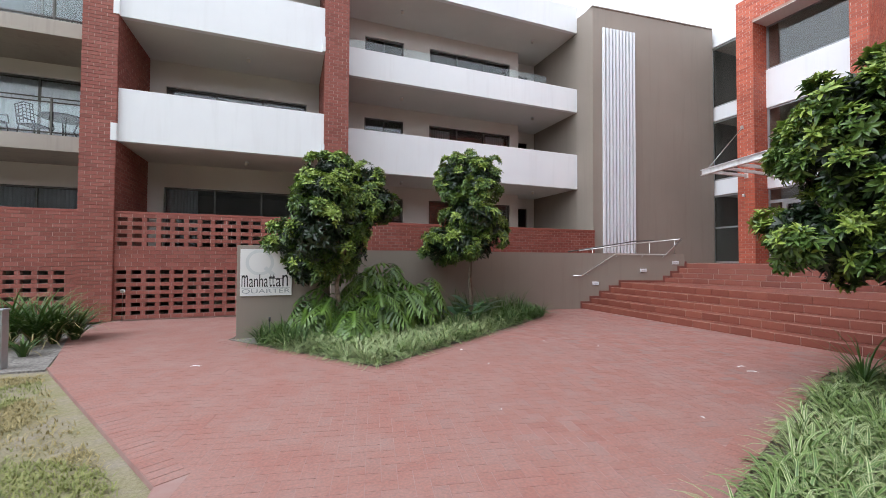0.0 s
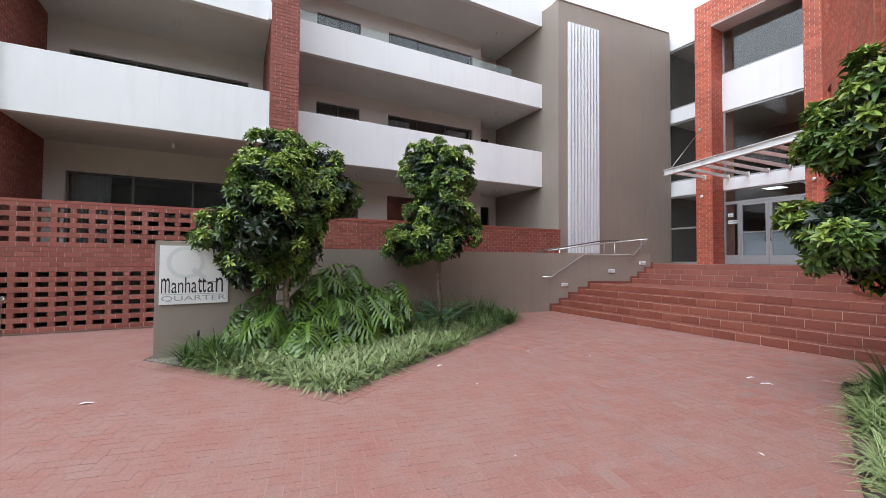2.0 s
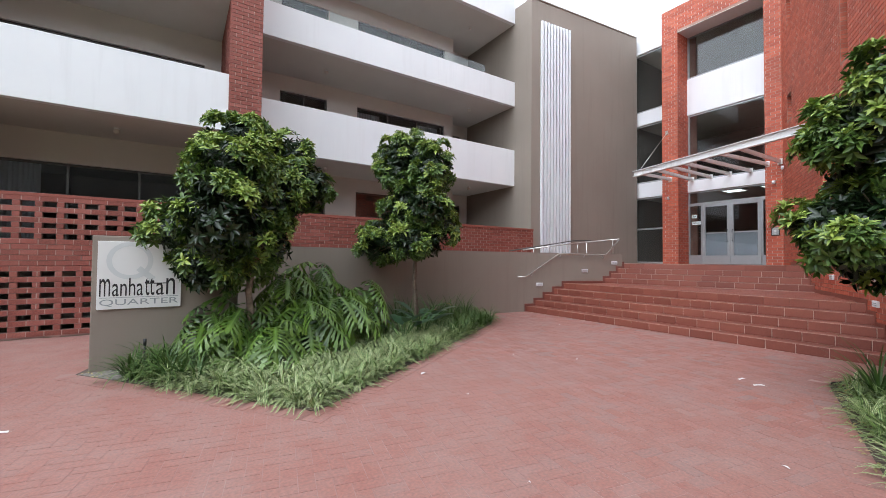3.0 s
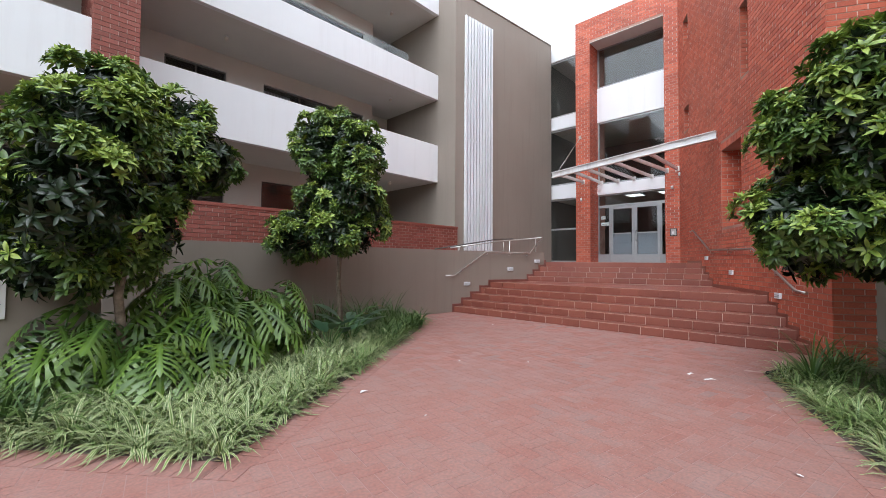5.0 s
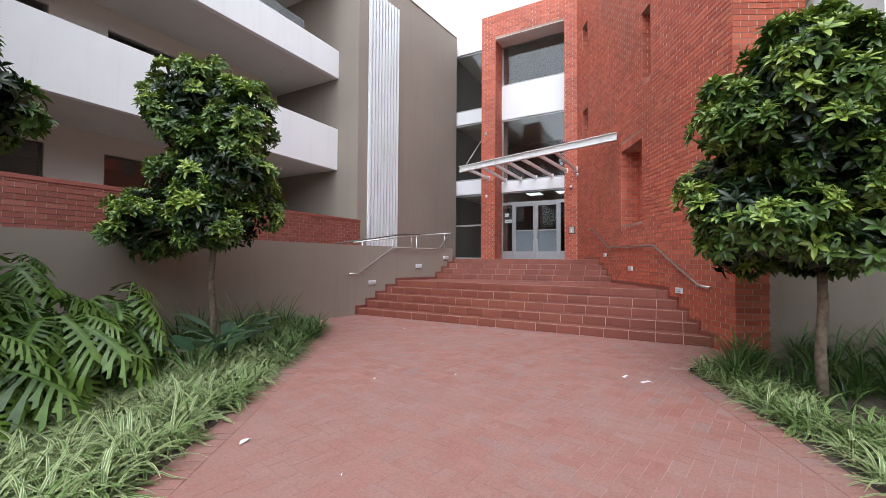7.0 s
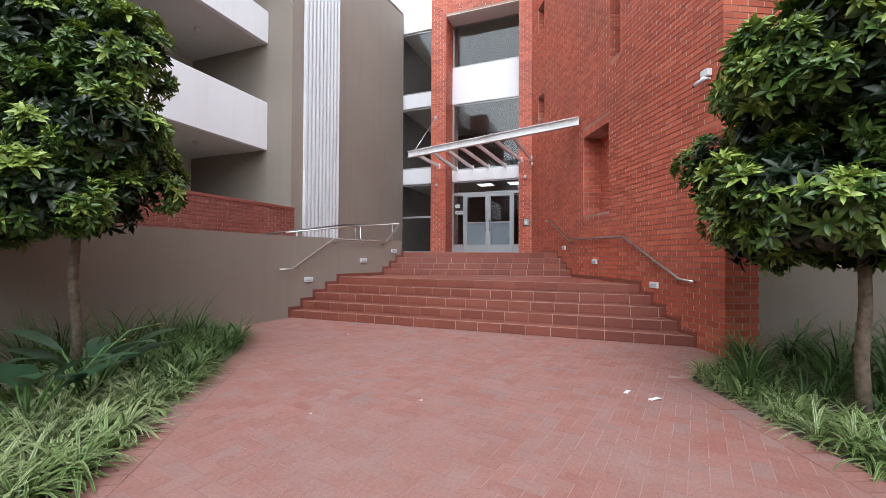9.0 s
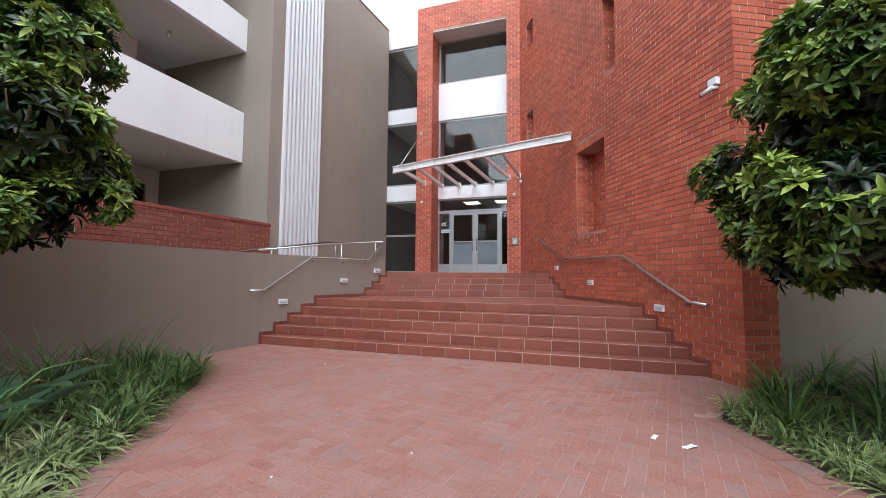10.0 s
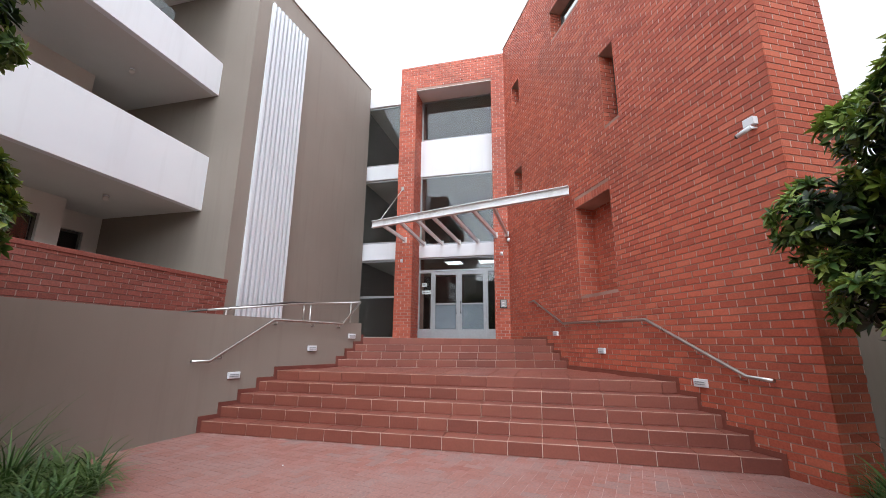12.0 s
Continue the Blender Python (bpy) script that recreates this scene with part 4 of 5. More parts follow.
tree((5.80, 2.16, -0.03),
     [(-0.06, 0.1, 3.26, 0.5, 0.95), (0.13, -0.0, 3.29, 0.46, 0.9), (-0.54, 0.21, 3.02, 0.46, 0.9), (-0.48, 0.51, 1.78, 0.49, 0.85), (-0.45, 0.72, 1.85, 0.35, 0.9), (0.49, -0.51, 2.98, 0.33, 0.9),
      (0.11, -0.49, 2.22, 0.62, 0.8), (-0.62, 0.09, 2.35, 0.37, 0.9), (0.81, 0.33, 1.93, 0.55, 0.9), (-0.36, -0.37, 2.16, 0.4, 0.8), (0.6, 0.17, 1.81, 0.57, 0.8), (-0.38, 0.32, 2.76, 0.6, 0.9),
      (-0.08, 0.59, 2.33, 0.33, 0.85), (0.9, 0.74, 2.29, 0.36, 0.8), (0.17, 0.57, 2.76, 0.34, 0.9), (0.18, 0.63, 1.48, 0.31, 0.8), (0.69, 0.14, 2.77, 0.62, 0.9), (0.79, 0.53, 1.61, 0.34, 0.8),
      (0.73, 0.2, 1.91, 0.47, 0.9), (0.76, -0.29, 2.33, 0.37, 0.9), (-0.33, -0.14, 2.16, 0.56, 0.9), (-0.17, -0.86, 2.53, 0.37, 0.9), (-0.13, -0.46, 2.43, 0.62, 0.8), (0.81, -0.11, 1.77, 0.49, 0.8),
      (-0.10, 0.10, 1.58, 0.40, 0.85), (0.32, -0.20, 1.62, 0.40, 0.85), (-0.40, -0.12, 1.62, 0.34, 0.85)],
     [(0, 0, -0.05), (0.0, 0.02, 0.5), (-0.02, 0.0, 0.95), (0.0, 0.0, 1.45)], 13, "broad green tree with lumpy crown beside the brick wing", 8600, 0.13)


def blade(lv, rng, p, az, length, width, rise, bend, mat=0, steps=5):
    """An arching strap leaf."""
    d = Vector((math.cos(az), math.sin(az), 0))
    s = Vector((-math.sin(az), math.cos(az), 0))
    pts, a = [Vector(p)], rise
    for i in range(steps):
        pts.append(pts[-1] + (d * math.cos(a) + Vector((0, 0, math.sin(a)))) * (length / steps))
        a -= bend / steps
        if pts[-1].z < p[2] + 0.015:
            pts[-1].z = p[2] + 0.015
    w = [width * k for k in ([0.7, 1.0, 1.0, 0.85, 0.55, 0.08] if steps == 5 else [0.8, 1.0, 0.6, 0.06])]
    lv.strip(pts, w, [s] * len(pts), mat)


def tuft(lv, rng, p, n, length, width, mat=0, upright=0.5, steps=5):
    for _ in range(n):
        az = rng.uniform(0, 6.283)
        q = Vector(p) + Vector((math.cos(az), math.sin(az), 0)) * rng.uniform(0, 0.05)
        rise = rng.uniform(upright, 1.5)
        blade(lv, rng, q, az + rng.uniform(-0.4, 0.4), length * rng.uniform(0.6, 1.15), width * rng.uniform(0.8, 1.2), rise, rng.uniform(1.1, 2.3) * (1.25 - upright * 0.5), mat, steps)


def inside(pt, poly):
    x, y = pt
    c = False
    for (x0, y0), (x1, y1) in zip(poly, poly[1:] + poly[:1]):
        if (y0 > y) != (y1 > y) and x < (x1 - x0) * (y - y0) / (y1 - y0) + x0:
            c = not c
    return c


def edge_gap(pt, a, b):
    a, b, p = Vector(a), Vector(b), Vector(pt)
    k = max(0, min(1, (p - a).dot(b - a) / (b - a).length_squared))
    return (a + (b - a) * k - p).length


def scatter(poly, step, seed, keep):
    rng = random.Random(seed)
    xs, ys = [p[0] for p in poly], [p[1] for p in poly]
    y = min(ys)
    while y < max(ys):
        x = min(xs)
        while x < max(xs):
            p = (x + rng.uniform(-0.45, 0.45) * step, y + rng.uniform(-0.45, 0.45) * step)
            if inside(p, poly) and keep(p, rng):
                yield p, rng
            x += step
        y += step


TIP, L_END, R_END = LEFT_BED[1], LEFT_BED[0], LEFT_BED[2]
lv = Leaves()
for p, rng in scatter(LEFT_BED, 0.138, 21, lambda p, r: 0.065 < min(edge_gap(p, TIP, L_END), edge_gap(p, TIP, R_END)) < 1.40 and p[0] > -0.05 - 0.4 * r.random() and p[0] < 4.4 + r.random()):
    tuft(lv, rng, (*p, 0.0), 31, 0.35, 0.0100, 0 if rng.random() < 0.80 else 1, 0.35)
tagged(lv.done("striped_groundcover", [M_STRIPED, M_GREENBLADE]), "low arching grassy plants with cream-edged blades", "groundcover", kind="stuff")
lv = Leaves()
for p, rng in scatter(LEFT_BED, 0.19, 22, lambda p, r: 0.10 < min(edge_gap(p, TIP, L_END), edge_gap(p, TIP, R_END)) < 1.0 and (-0.55 < p[0] < 0.22 and p[1] < 8.1 or p[0] > 4.2)):
    tuft(lv, rng, (*p, 0.0), 36, 0.46 if p[0] > 4 else 0.56, 0.0085, 0, 0.6)
for p, rng in scatter([(4.0, 8.6), (5.2, 8.9), (6.3, 9.95), (3.9, 9.98)], 0.42, 23, lambda p, r: True):
    tuft(lv, rng, (*p, 0.0), 34, 0.85, 0.007, 0, 1.0)
tagged(lv.done("green_grass_clumps", [M_BLADE]), "dark green strappy grass clumps in the bed", "grass", kind="stuff")
lv = Leaves()
RA, RB, RC = RIGHT_BED[0], RIGHT_BED[1], RIGHT_BED[2]
for p, rng in scatter(RIGHT_BED, 0.15, 24, lambda p, r: 0.13 < min(edge_gap(p, RA, RB), edge_gap(p, RB, RC)) < (1.3 if p[0] < 4.9 else 0.62) and r.random() < 0.92):
    tuft(lv, rng, (*p, -0.02), 27, 0.37 if p[0] < 5.3 else 0.30, 0.0092, 0 if rng.random() < (0.6 if p[0] < 4.5 else 0.3) else 1, 0.35)
tagged(lv.done("striped_groundcover", [M_STRIPED, M_GREENBLADE]), "low arching grassy plants with cream-edged blades", "groundcover", kind="stuff")
lv = Leaves()
for p, rng in scatter(RIGHT_BED, 0.24, 25, lambda p, r: p[0] > 5.2 and p[1] > 1.2 and edge_gap(p, RA, RB) > 0.5 and edge_gap(p, RA, RIGHT_BED[6]) > 0.1 and r.random() < 0.7):
    tuft(lv, rng, (*p, -0.02), 24, 0.40, 0.006, 0, 0.5)
for p, rng in scatter([(6.6, 2.1), (7.5, 2.45), (7.9, 2.0), (7.9, 0.6), (5.8, 1.2)], 0.42, 26, lambda p, r: True):
    tuft(lv, rng, (*p, -0.02), 30, 0.85, 0.008, 0, 0.85)
for p in ((6.30, 2.78), (6.75, 2.60), (7.05, 2.62), (7.35, 2.45)):
    tuft(lv, rng, (*p, -0.02), 40, 0.80 if p[0] < 6.5 else 0.60, 0.008, 0, 0.9)
tagged(lv.done("green_grass_clumps", [M_BLADE]), "dark green strappy grass clumps by the brick wing", "grass", kind="stuff")

for x, y, n, ln in ((-4.05, 8.95, 150, 1.2), (-3.62, 9.22, 110, 0.85), (-3.82, 9.02, 120, 1.0), (-4.35, 8.85, 120, 1.1), (-4.7, 8.75, 90, 1.0), (-3.75, 8.0, 40, 0.45)):
    lv = Leaves()
    rng = random.Random(int(x * 100))
    tuft(lv, rng, (0, 0, 0), n, ln, 0.013, 0, 0.95)
    tuft(lv, rng, (0, 0, 0), n // 6, ln, 0.009, 1, 0.5)
    ob = lv.done("strap_leaf_clump", [M_BLADE, M_DRY])
    ob.location = (x, y, -0.02)
    tagged(ob, "spiky clump of long green strap leaves in gravel", "plant", "clumps by the brick wall")


def lobed_leaf_mesh(seed, length=0.66, half=0.33):
    """A deeply cut arum leaf: narrow blade along the midrib, separate fingers with blunt notched ends, drooping."""
    rng = random.Random(seed)
    n = 8
    pitch = 1.0 / n
    core = 0.13 * half
    verts, faces, uvs = [], [], []
    seam = {}

    def put(t, s, lift=0.0, key=None):
        if key is not None and key in seam:
            return seam[key]
        z = -0.26 * length * t * abs(t) + 0.10 * core * (abs(s) > 0) - 0.9 * s * s / half + lift
        verts.append((length * t, s, z))
        uvs.append((0.5 + s / (2 * half), max(0.0, min(1.0, t))))
        if key is not None:
            seam[key] = len(verts) - 1
        return len(verts) - 1

    for sgn in (-1, 1):
        before = None
        for k in range(n):
            t0, t1 = k * pitch, (k + 1) * pitch
            full = math.sin(math.pi * (0.27 + 0.62 * k / n))
            reach = half * (0.28 + 0.78 * full) * rng.uniform(0.72, 1.12)
            sweep = (-0.30, -0.13, 0.00, 0.07, 0.12, 0.17, 0.22, 0.27)[k] + rng.uniform(-0.05, 0.05)
            wave = rng.uniform(-0.06, 0.05)
            a, b = put(t0, 0, 0, ("rib", k)), put(t1, 0, 0, ("rib", k + 1))
            c0, c1 = put(t0 + 0.20 * pitch + sweep * 0.12, sgn * core), put(t1 - 0.20 * pitch + sweep * 0.12, sgn * core)
            m0, m1 = put(t0 + 0.20 * pitch + sweep * 0.55, sgn * reach * 0.58, wave * 0.4), put(t1 - 0.20 * pitch + sweep * 0.55, sgn * reach * 0.56, wave * 0.4 + 0.012)
            e0 = put(t0 - 0.12 * pitch + sweep * 0.90, sgn * reach * rng.uniform(0.84, 0.92), wave)
            e1 = put(t1 + 0.16 * pitch + sweep * 0.98, sgn * reach * rng.uniform(0.86, 0.96), wave + 0.01)
            notch = put((t0 + t1) / 2 + sweep * 0.86, sgn * reach * 0.84, wave + 0.006)
            tip = put((t0 + t1) / 2 + 0.1 * pitch + sweep * 1.08, sgn * reach, wave - 0.012)
            quads = [(a, b, c1, c0), (c0, c1, m1, m0), (m0, m1, notch), (m1, e1, tip, notch), (m0, notch, e0)]
            if before is not None:
                quads.append((a, c0, before))
            before = c1
            faces += [q if sgn > 0 else q[::-1] for q in quads]
        end = put(1.0 + 0.9 * pitch, 0, 0, ("rib", "end"))
        q = (seam["rib", n], end, before)
        faces.append(q if sgn > 0 else q[::-1])
    me = bpy.data.meshes.new("leaf_blade")
    me.from_pydata(verts, [], faces)
    layer = me.uv_layers.new(name="UVMap")
    layer.data.foreach_set("uv", np.array([uvs[i] for f in faces for i in f], dtype=np.float32).ravel())
    me.polygons.foreach_set("use_smooth", np.ones(len(faces), dtype=bool))
    me.materials.append(M_PHILO)
    return me


LOBED = [lobed_leaf_mesh(s) for s in range(5)]


def lobed_plant(x, y, n, seed, reach, tall):
    rng = random.Random(seed)
    t = thing("lobed_leaf_plant", "large-leaved plant with deeply cut bright green leaves", "plant", "lobed plants in the bed", at=(x, y, 0))
    for i in range(n):
        az = 2.4 * i + rng.uniform(-0.3, 0.3)
        k = (i + 0.5) / n
        out = 0.8 * reach * (0.35 + 0.65 * k) * rng.uniform(0.8, 1.15)
        h = 1.12 * tall * (1.05 - 0.62 * k) * rng.uniform(0.88, 1.1)
        d = Vector((math.cos(az), math.sin(az), 0))
        end = d * out * 0.75 + Vector((0, 0, h))
        bm = bmesh.new()
        tube(bm, [(0, 0, 0), d * out * 0.3 + Vector((0, 0, h * 0.6)), end], 0.011, 6, True, 0.007)
        st = part("stalk", bm, M_STALK, t)
        lf = new("leaf", LOBED[rng.randrange(5)])
        lf.parent = t
        s = rng.uniform(0.42, 0.74)
        lf.matrix_basis = Matrix.Translation(end) @ Matrix.Rotation(az + rng.uniform(-0.3, 0.3), 4, "Z") @ Matrix.Rotation(rng.uniform(0.25, 0.85) * (0.6 + 0.8 * k), 4, "Y") @ Matrix.Rotation(rng.uniform(-0.35, 0.35), 4, "X") @ Matrix.Scale(s, 4)
    return t


for x, y, n, s, r, h in ((1.50, 7.66, 28, 31, 0.62, 0.72), (0.72, 7.80, 22, 32, 0.54, 0.66), (2.08, 7.98, 30, 33, 0.68, 0.80), (1.35, 8.30, 28, 34, 0.66, 1.06), (0.35, 8.15, 14, 36, 0.45, 0.72), (2.78, 8.55, 22, 35, 0.56, 0.88), (2.05, 9.0, 24, 37, 0.62, 1.16), (1.05, 7.36, 18, 38, 0.44, 0.52)):
    lobed_plant(x, y, n, s, r, h)


def paddle_plant(x, y, n, seed):
    rng = random.Random(seed)
    t = thing("paddle_leaf_plant", "blue-green plant with broad paddle leaves on long stalks", "plant", at=(x, y, 0))
    for i in range(n):
        az = 2.4 * i + rng.uniform(-0.4, 0.4)
        d = Vector((math.cos(az), math.sin(az), 0))
        s = Vector((-d.y, d.x, 0))
        h = rng.uniform(0.35, 0.7)
        bm = bmesh.new()
        end = d * 0.22 + Vector((0, 0, h * 0.7))
        tube(bm, [(0, 0, 0), d * 0.12 + Vector((0, 0, h * 0.4)), end], 0.012, 6, True, 0.008)
        part("stalk", bm, M_STALK, t)
        lv = Leaves()
        pts = [end + d * (0.46 * k / 6) + Vector((0, 0, 0.26 * math.sin(k / 6 * 1.9) * h)) for k in range(7)]
        lv.strip(pts, [0.02, 0.06, 0.085, 0.09, 0.08, 0.05, 0.005], [s] * 7)
        lv.done("leaf", [M_BROAD], t)
    return t


def dry_stem(x, y, az, h, reach):
    """A long bent stem with a withered tip."""
    t = thing("flower_stem", "long pale bent stem with a withered brown tip", "plant stem", "bent stems in the bed", at=(x, y, 0))
    d = Vector((math.cos(az), math.sin(az), 0))
    bm = bmesh.new()
    tube(bm, [(0, 0, 0), d * reach * 0.35 + Vector((0, 0, h * 0.62)), d * reach * 0.7 + Vector((0, 0, h * 0.95)), d * reach + Vector((0, 0, h))], 0.012, 7, True, 0.008)
    part("stalk", bm, M_STALK, t)
    lv = Leaves()
    lv.leaf(d * reach + Vector((0, 0, h)), (d + Vector((0, 0, -0.1))).normalized(), Vector((0, 0, 1)), 0.13, 0.05, 0, 0.3, 0.2)
    lv.done("withered_tip", [M_DRY], t)
    return t


dry_stem(3.62, 8.25, -0.35, 0.62, 0.62)
dry_stem(3.55, 8.12, 0.1, 0.50, 0.45)
paddle_plant(3.80, 8.22, 9, 41)
paddle_plant(3.30, 8.02, 8, 42)

# lawn blades near the paving edge
lv = Leaves()
rng = random.Random(51)
for _ in range(22000):
    k, a = rng.random(), rng.random() ** 0.8
    x = -0.55 - 2.45 * k - a * 2.6
    y = 2.4 + 4.35 * k - 0.15 * a
    if noise.noise(Vector((x * 1.3, y * 1.3, 0.3))) < -0.12 and rng.random() < 0.8:
        continue
    m = 1 if noise.noise(Vector((x * 0.8, y * 0.8, 5.0))) > -0.12 else 0
    for _ in range(3):
        blade(lv, rng, (x + rng.uniform(-0.03, 0.03), y + rng.uniform(-0.03, 0.03), -0.045), rng.uniform(0, 6.3), rng.uniform(0.03, 0.075), 0.004, rng.uniform(0.3, 1.3), 1.0, m, 3)
tagged(lv.done("lawn_grass", [M_LAWN, M_DRY]), "short patchy half-dry lawn grass", "grass", kind="stuff")

# fallen leaves along the bed edges
lv = Leaves()
rng = random.Random(71)
for _ in range(900):
    e = rng.choice(((RA, RB), (RA, RB), (RB, RC), (RA, RIGHT_BED[6]), (TIP, R_END), (TIP, L_END)))
    a, b = Vector(e[0]), Vector(e[1])
    p = a.lerp(b, rng.random())
    d = (b - a).normalized()
    q = p + Vector((-d.y, d.x)) * rng.uniform(-0.05, 0.45) * (1 if e[0] in (TIP,) else -1) * (1 if e[1] != L_END else -1)
    if e == (RA, RB) or e == (RB, RC):
        q = p + Vector((-d.y, d.x)) * rng.uniform(-0.05, 0.5)
    az = rng.uniform(0, 6.3)
    lv.leaf(Vector((q.x, q.y, 0.012)), Vector((math.cos(az), math.sin(az), rng.uniform(-0.1, 0.3))).normalized(), Vector((0, 0, 1)), rng.uniform(0.03, 0.08), rng.uniform(0.015, 0.03), 0, 0.2, 0.1)
tagged(lv.done("leaf_litter", [M_DRY]), "dry fallen leaves on the soil", "leaf litter", kind="stuff")

# ---- sign ----
def lettering(parent, body, x0, x1, z0, z1, mat, m, name, depth=0.004):
    """Raised letters from the built-in font, as a mesh on the sign's face, drawn into the rectangle given."""
    cu = bpy.data.curves.new("text", "FONT")
    cu.body, cu.size, cu.extrude, cu.align_x = body, 1.0, depth / 2, "LEFT"
    tmp = bpy.data.objects.new("text", cu)
    scene.collection.objects.link(tmp)
    me = bpy.data.meshes.new_from_object(tmp.evaluated_get(bpy.context.evaluated_depsgraph_get()))
    bpy.data.objects.remove(tmp)
    me.materials.clear()
    xs, ys = [v.co.x for v in me.vertices], [v.co.y for v in me.vertices]
    kx, kz = (x1 - x0) / (max(xs) - min(xs)), (z1 - z0) / (max(ys) - min(ys))
    me.transform(m @ Matrix.Translation((x0 - min(xs) * kx, -depth / 2, z0 - min(ys) * kz)) @ Matrix.Diagonal((kx, 1, kz, 1)) @ pose(0, 0, 0, 90))
    return link_mesh(name, me, mat, parent)


sign = thing("entrance_sign", "taupe sign wall with white name board", "sign")
SG = wall_frame((-0.93, 8.26), (0.995, 0.06))
boxed("sign_wall", (0.0, 1.65, 0.0, 0.24, -0.05, 1.71), M_TAUPE, sign, "taupe plastered upright slab", 0.012, SG)
board = boxed("sign_board", (0.055, 0.935, -0.03, 0.0, 0.78, 1.64), M_SIGN, sign, "white name board with grey and black lettering", 0.004, SG)
FACE = SG @ pose(0, -0.03, 0)


def ring(x, z, r0, r1, mat, name, depth=0.003, n=48):
    bm = bmesh.new()
    rows = [[bm.verts.new(FACE @ Vector((x + r * math.cos(a), y, z + r * math.sin(a)))) for a in [2 * math.pi * k / n for k in range(n)]] for r, y in ((r0, -0.0005), (r0, -depth), (r1, -depth), (r1, -0.0005))]
    for a, b in zip(rows, rows[1:]):
        for k in range(n):
            bm.faces.new((a[k], a[(k + 1) % n], b[(k + 1) % n], b[k]))
    bmesh.ops.recalc_face_normals(bm, faces=bm.faces[:])
    return part(name, bm, mat, board)


ring(0.38, 1.395, 0.185, 0.24, M_PALEGREY, "emblem_ring")
boxed("emblem_tail", (-0.02, 0.20, -0.003, -0.0005, -0.035, 0.035), M_PALEGREY, board, "", 0, FACE @ pose(0.48, 0, 1.285, 0, 42, 0))
# condensed name: tall first and last letters round the smaller ones
lettering(board, "m", 0.080, 0.185, 0.945, 1.165, M_BLACK, FACE, "lettering")
lettering(board, "anha", 0.205, 0.520, 0.943, 1.175, M_BLACK, FACE, "lettering")
lettering(board, "tt", 0.535, 0.640, 0.943, 1.175, M_BLACK, FACE, "lettering")
lettering(board, "a", 0.658, 0.745, 0.943, 1.100, M_BLACK, FACE, "lettering")
lettering(board, "n", 0.768, 0.868, 0.945, 1.165, M_BLACK, FACE, "lettering")
boxed("crossbar", (0.54, 0.77, -0.004, -0.0005, 1.093, 1.105), M_BLACK, board, "", 0, FACE)
boxed("rule", (0.085, 0.905, -0.003, -0.0005, 0.922, 0.928), M_MIDGREY, board, "", 0, FACE)
lettering(board, "QUARTER", 0.085, 0.905, 0.815, 0.905, M_MIDGREY, FACE, "lettering")

# ---- entrance canopy ----
canopy = thing("entrance_canopy", "white steel canopy beam with open rafters over the doors", "canopy")
C0, C1, CZ = Vector((12.95, 9.64)), Vector((11.47, 4.53)), 4.34
CB = wall_frame(tuple(C0), tuple(C1 - C0))
CL = (C1 - C0).length
bm = bmesh.new()
box(bm, 0.0, CL, -0.006, 0.006, CZ, CZ + 0.18, 0, CB)
box(bm, 0.0, CL, -0.055, 0.055, CZ + 0.17, CZ + 0.19, 0.003, CB)
box(bm, 0.0, CL, -0.055, 0.055, CZ - 0.01, CZ + 0.01, 0.003, CB)
part("beam", bm, M_WHITESTEEL, canopy, "white painted steel I-beam")
for yb, yw, xw in ((9.34, 9.30, 14.68), (8.77, 8.87, 15.34), (8.29, 8.27, 15.34), (7.81, 7.70, 15.34), (7.29, 7.10, 15.34), (6.73, 6.45, 14.68), (6.20, 6.12, 14.60)):
    k = (C0.y - yb) / (C0.y - C1.y)
    a, b = C0.lerp(C1, k), Vector((xw, yw))
    bm = bmesh.new()
    box(bm, 0.03, (b - a).length, -0.03, 0.03, CZ + 0.015, CZ + 0.115, 0.004, wall_frame(tuple(a), tuple(b - a)))
    r = part("rafter", bm, M_WHITESTEEL, canopy)
    bm = bmesh.new()
    box(bm, (b - a).length - 0.012, (b - a).length, -0.06, 0.06, CZ - 0.02, CZ + 0.15, 0.003, wall_frame(tuple(a), tuple(b - a)))
    part("wall_plate", bm, M_WHITESTEEL, r)
bm = bmesh.new()
tube(bm, [(12.93, 9.42, CZ + 0.18), (14.68, 9.42, 6.12)], 0.011, 8)
part("tie_rod", bm, M_STEEL, canopy)
boxed("tie_bracket", (14.64, 14.69, 9.38, 9.46, 6.06, 6.18), M_STEEL, canopy)

# ---- handrails ----
rail = thing("handrail", "stainless steel handrail fixed to the brick wing", "handrail")
OFF = Vector((-0.449, 0.893)) * 0.085


def r3(x, z):
    p = on_right(x) + OFF
    return (p.x, p.y, z)


bm = bmesh.new()
tube(bm, [r3(13.42, 2.27), r3(13.17, 2.29), r3(11.96, 1.69), r3(9.78, 1.65), r3(8.43, 0.95), r3(8.16, 0.93)], 0.023, 12)
part("rail", bm, M_STEEL, rail)
for x, z in ((13.0, 2.20), (11.9, 1.69), (10.9, 1.67), (9.85, 1.65), (9.0, 1.24), (8.5, 0.98)):
    bm = bmesh.new()
    p = on_right(x)
    tube(bm, [(p.x, p.y, z - 0.07), (p.x + OFF.x, p.y + OFF.y, z - 0.07), (p.x + OFF.x, p.y + OFF.y, z - 0.02)], 0.008, 8)
    part("bracket", bm, M_STEEL, rail)

rail = thing("handrail", "stainless steel handrail along the taupe ramp wall", "handrail")
LN = Vector((-0.33, -0.944)) * 0.085


def l3(x, z):
    p = on_left(x) + LN
    return (p.x, p.y, z)


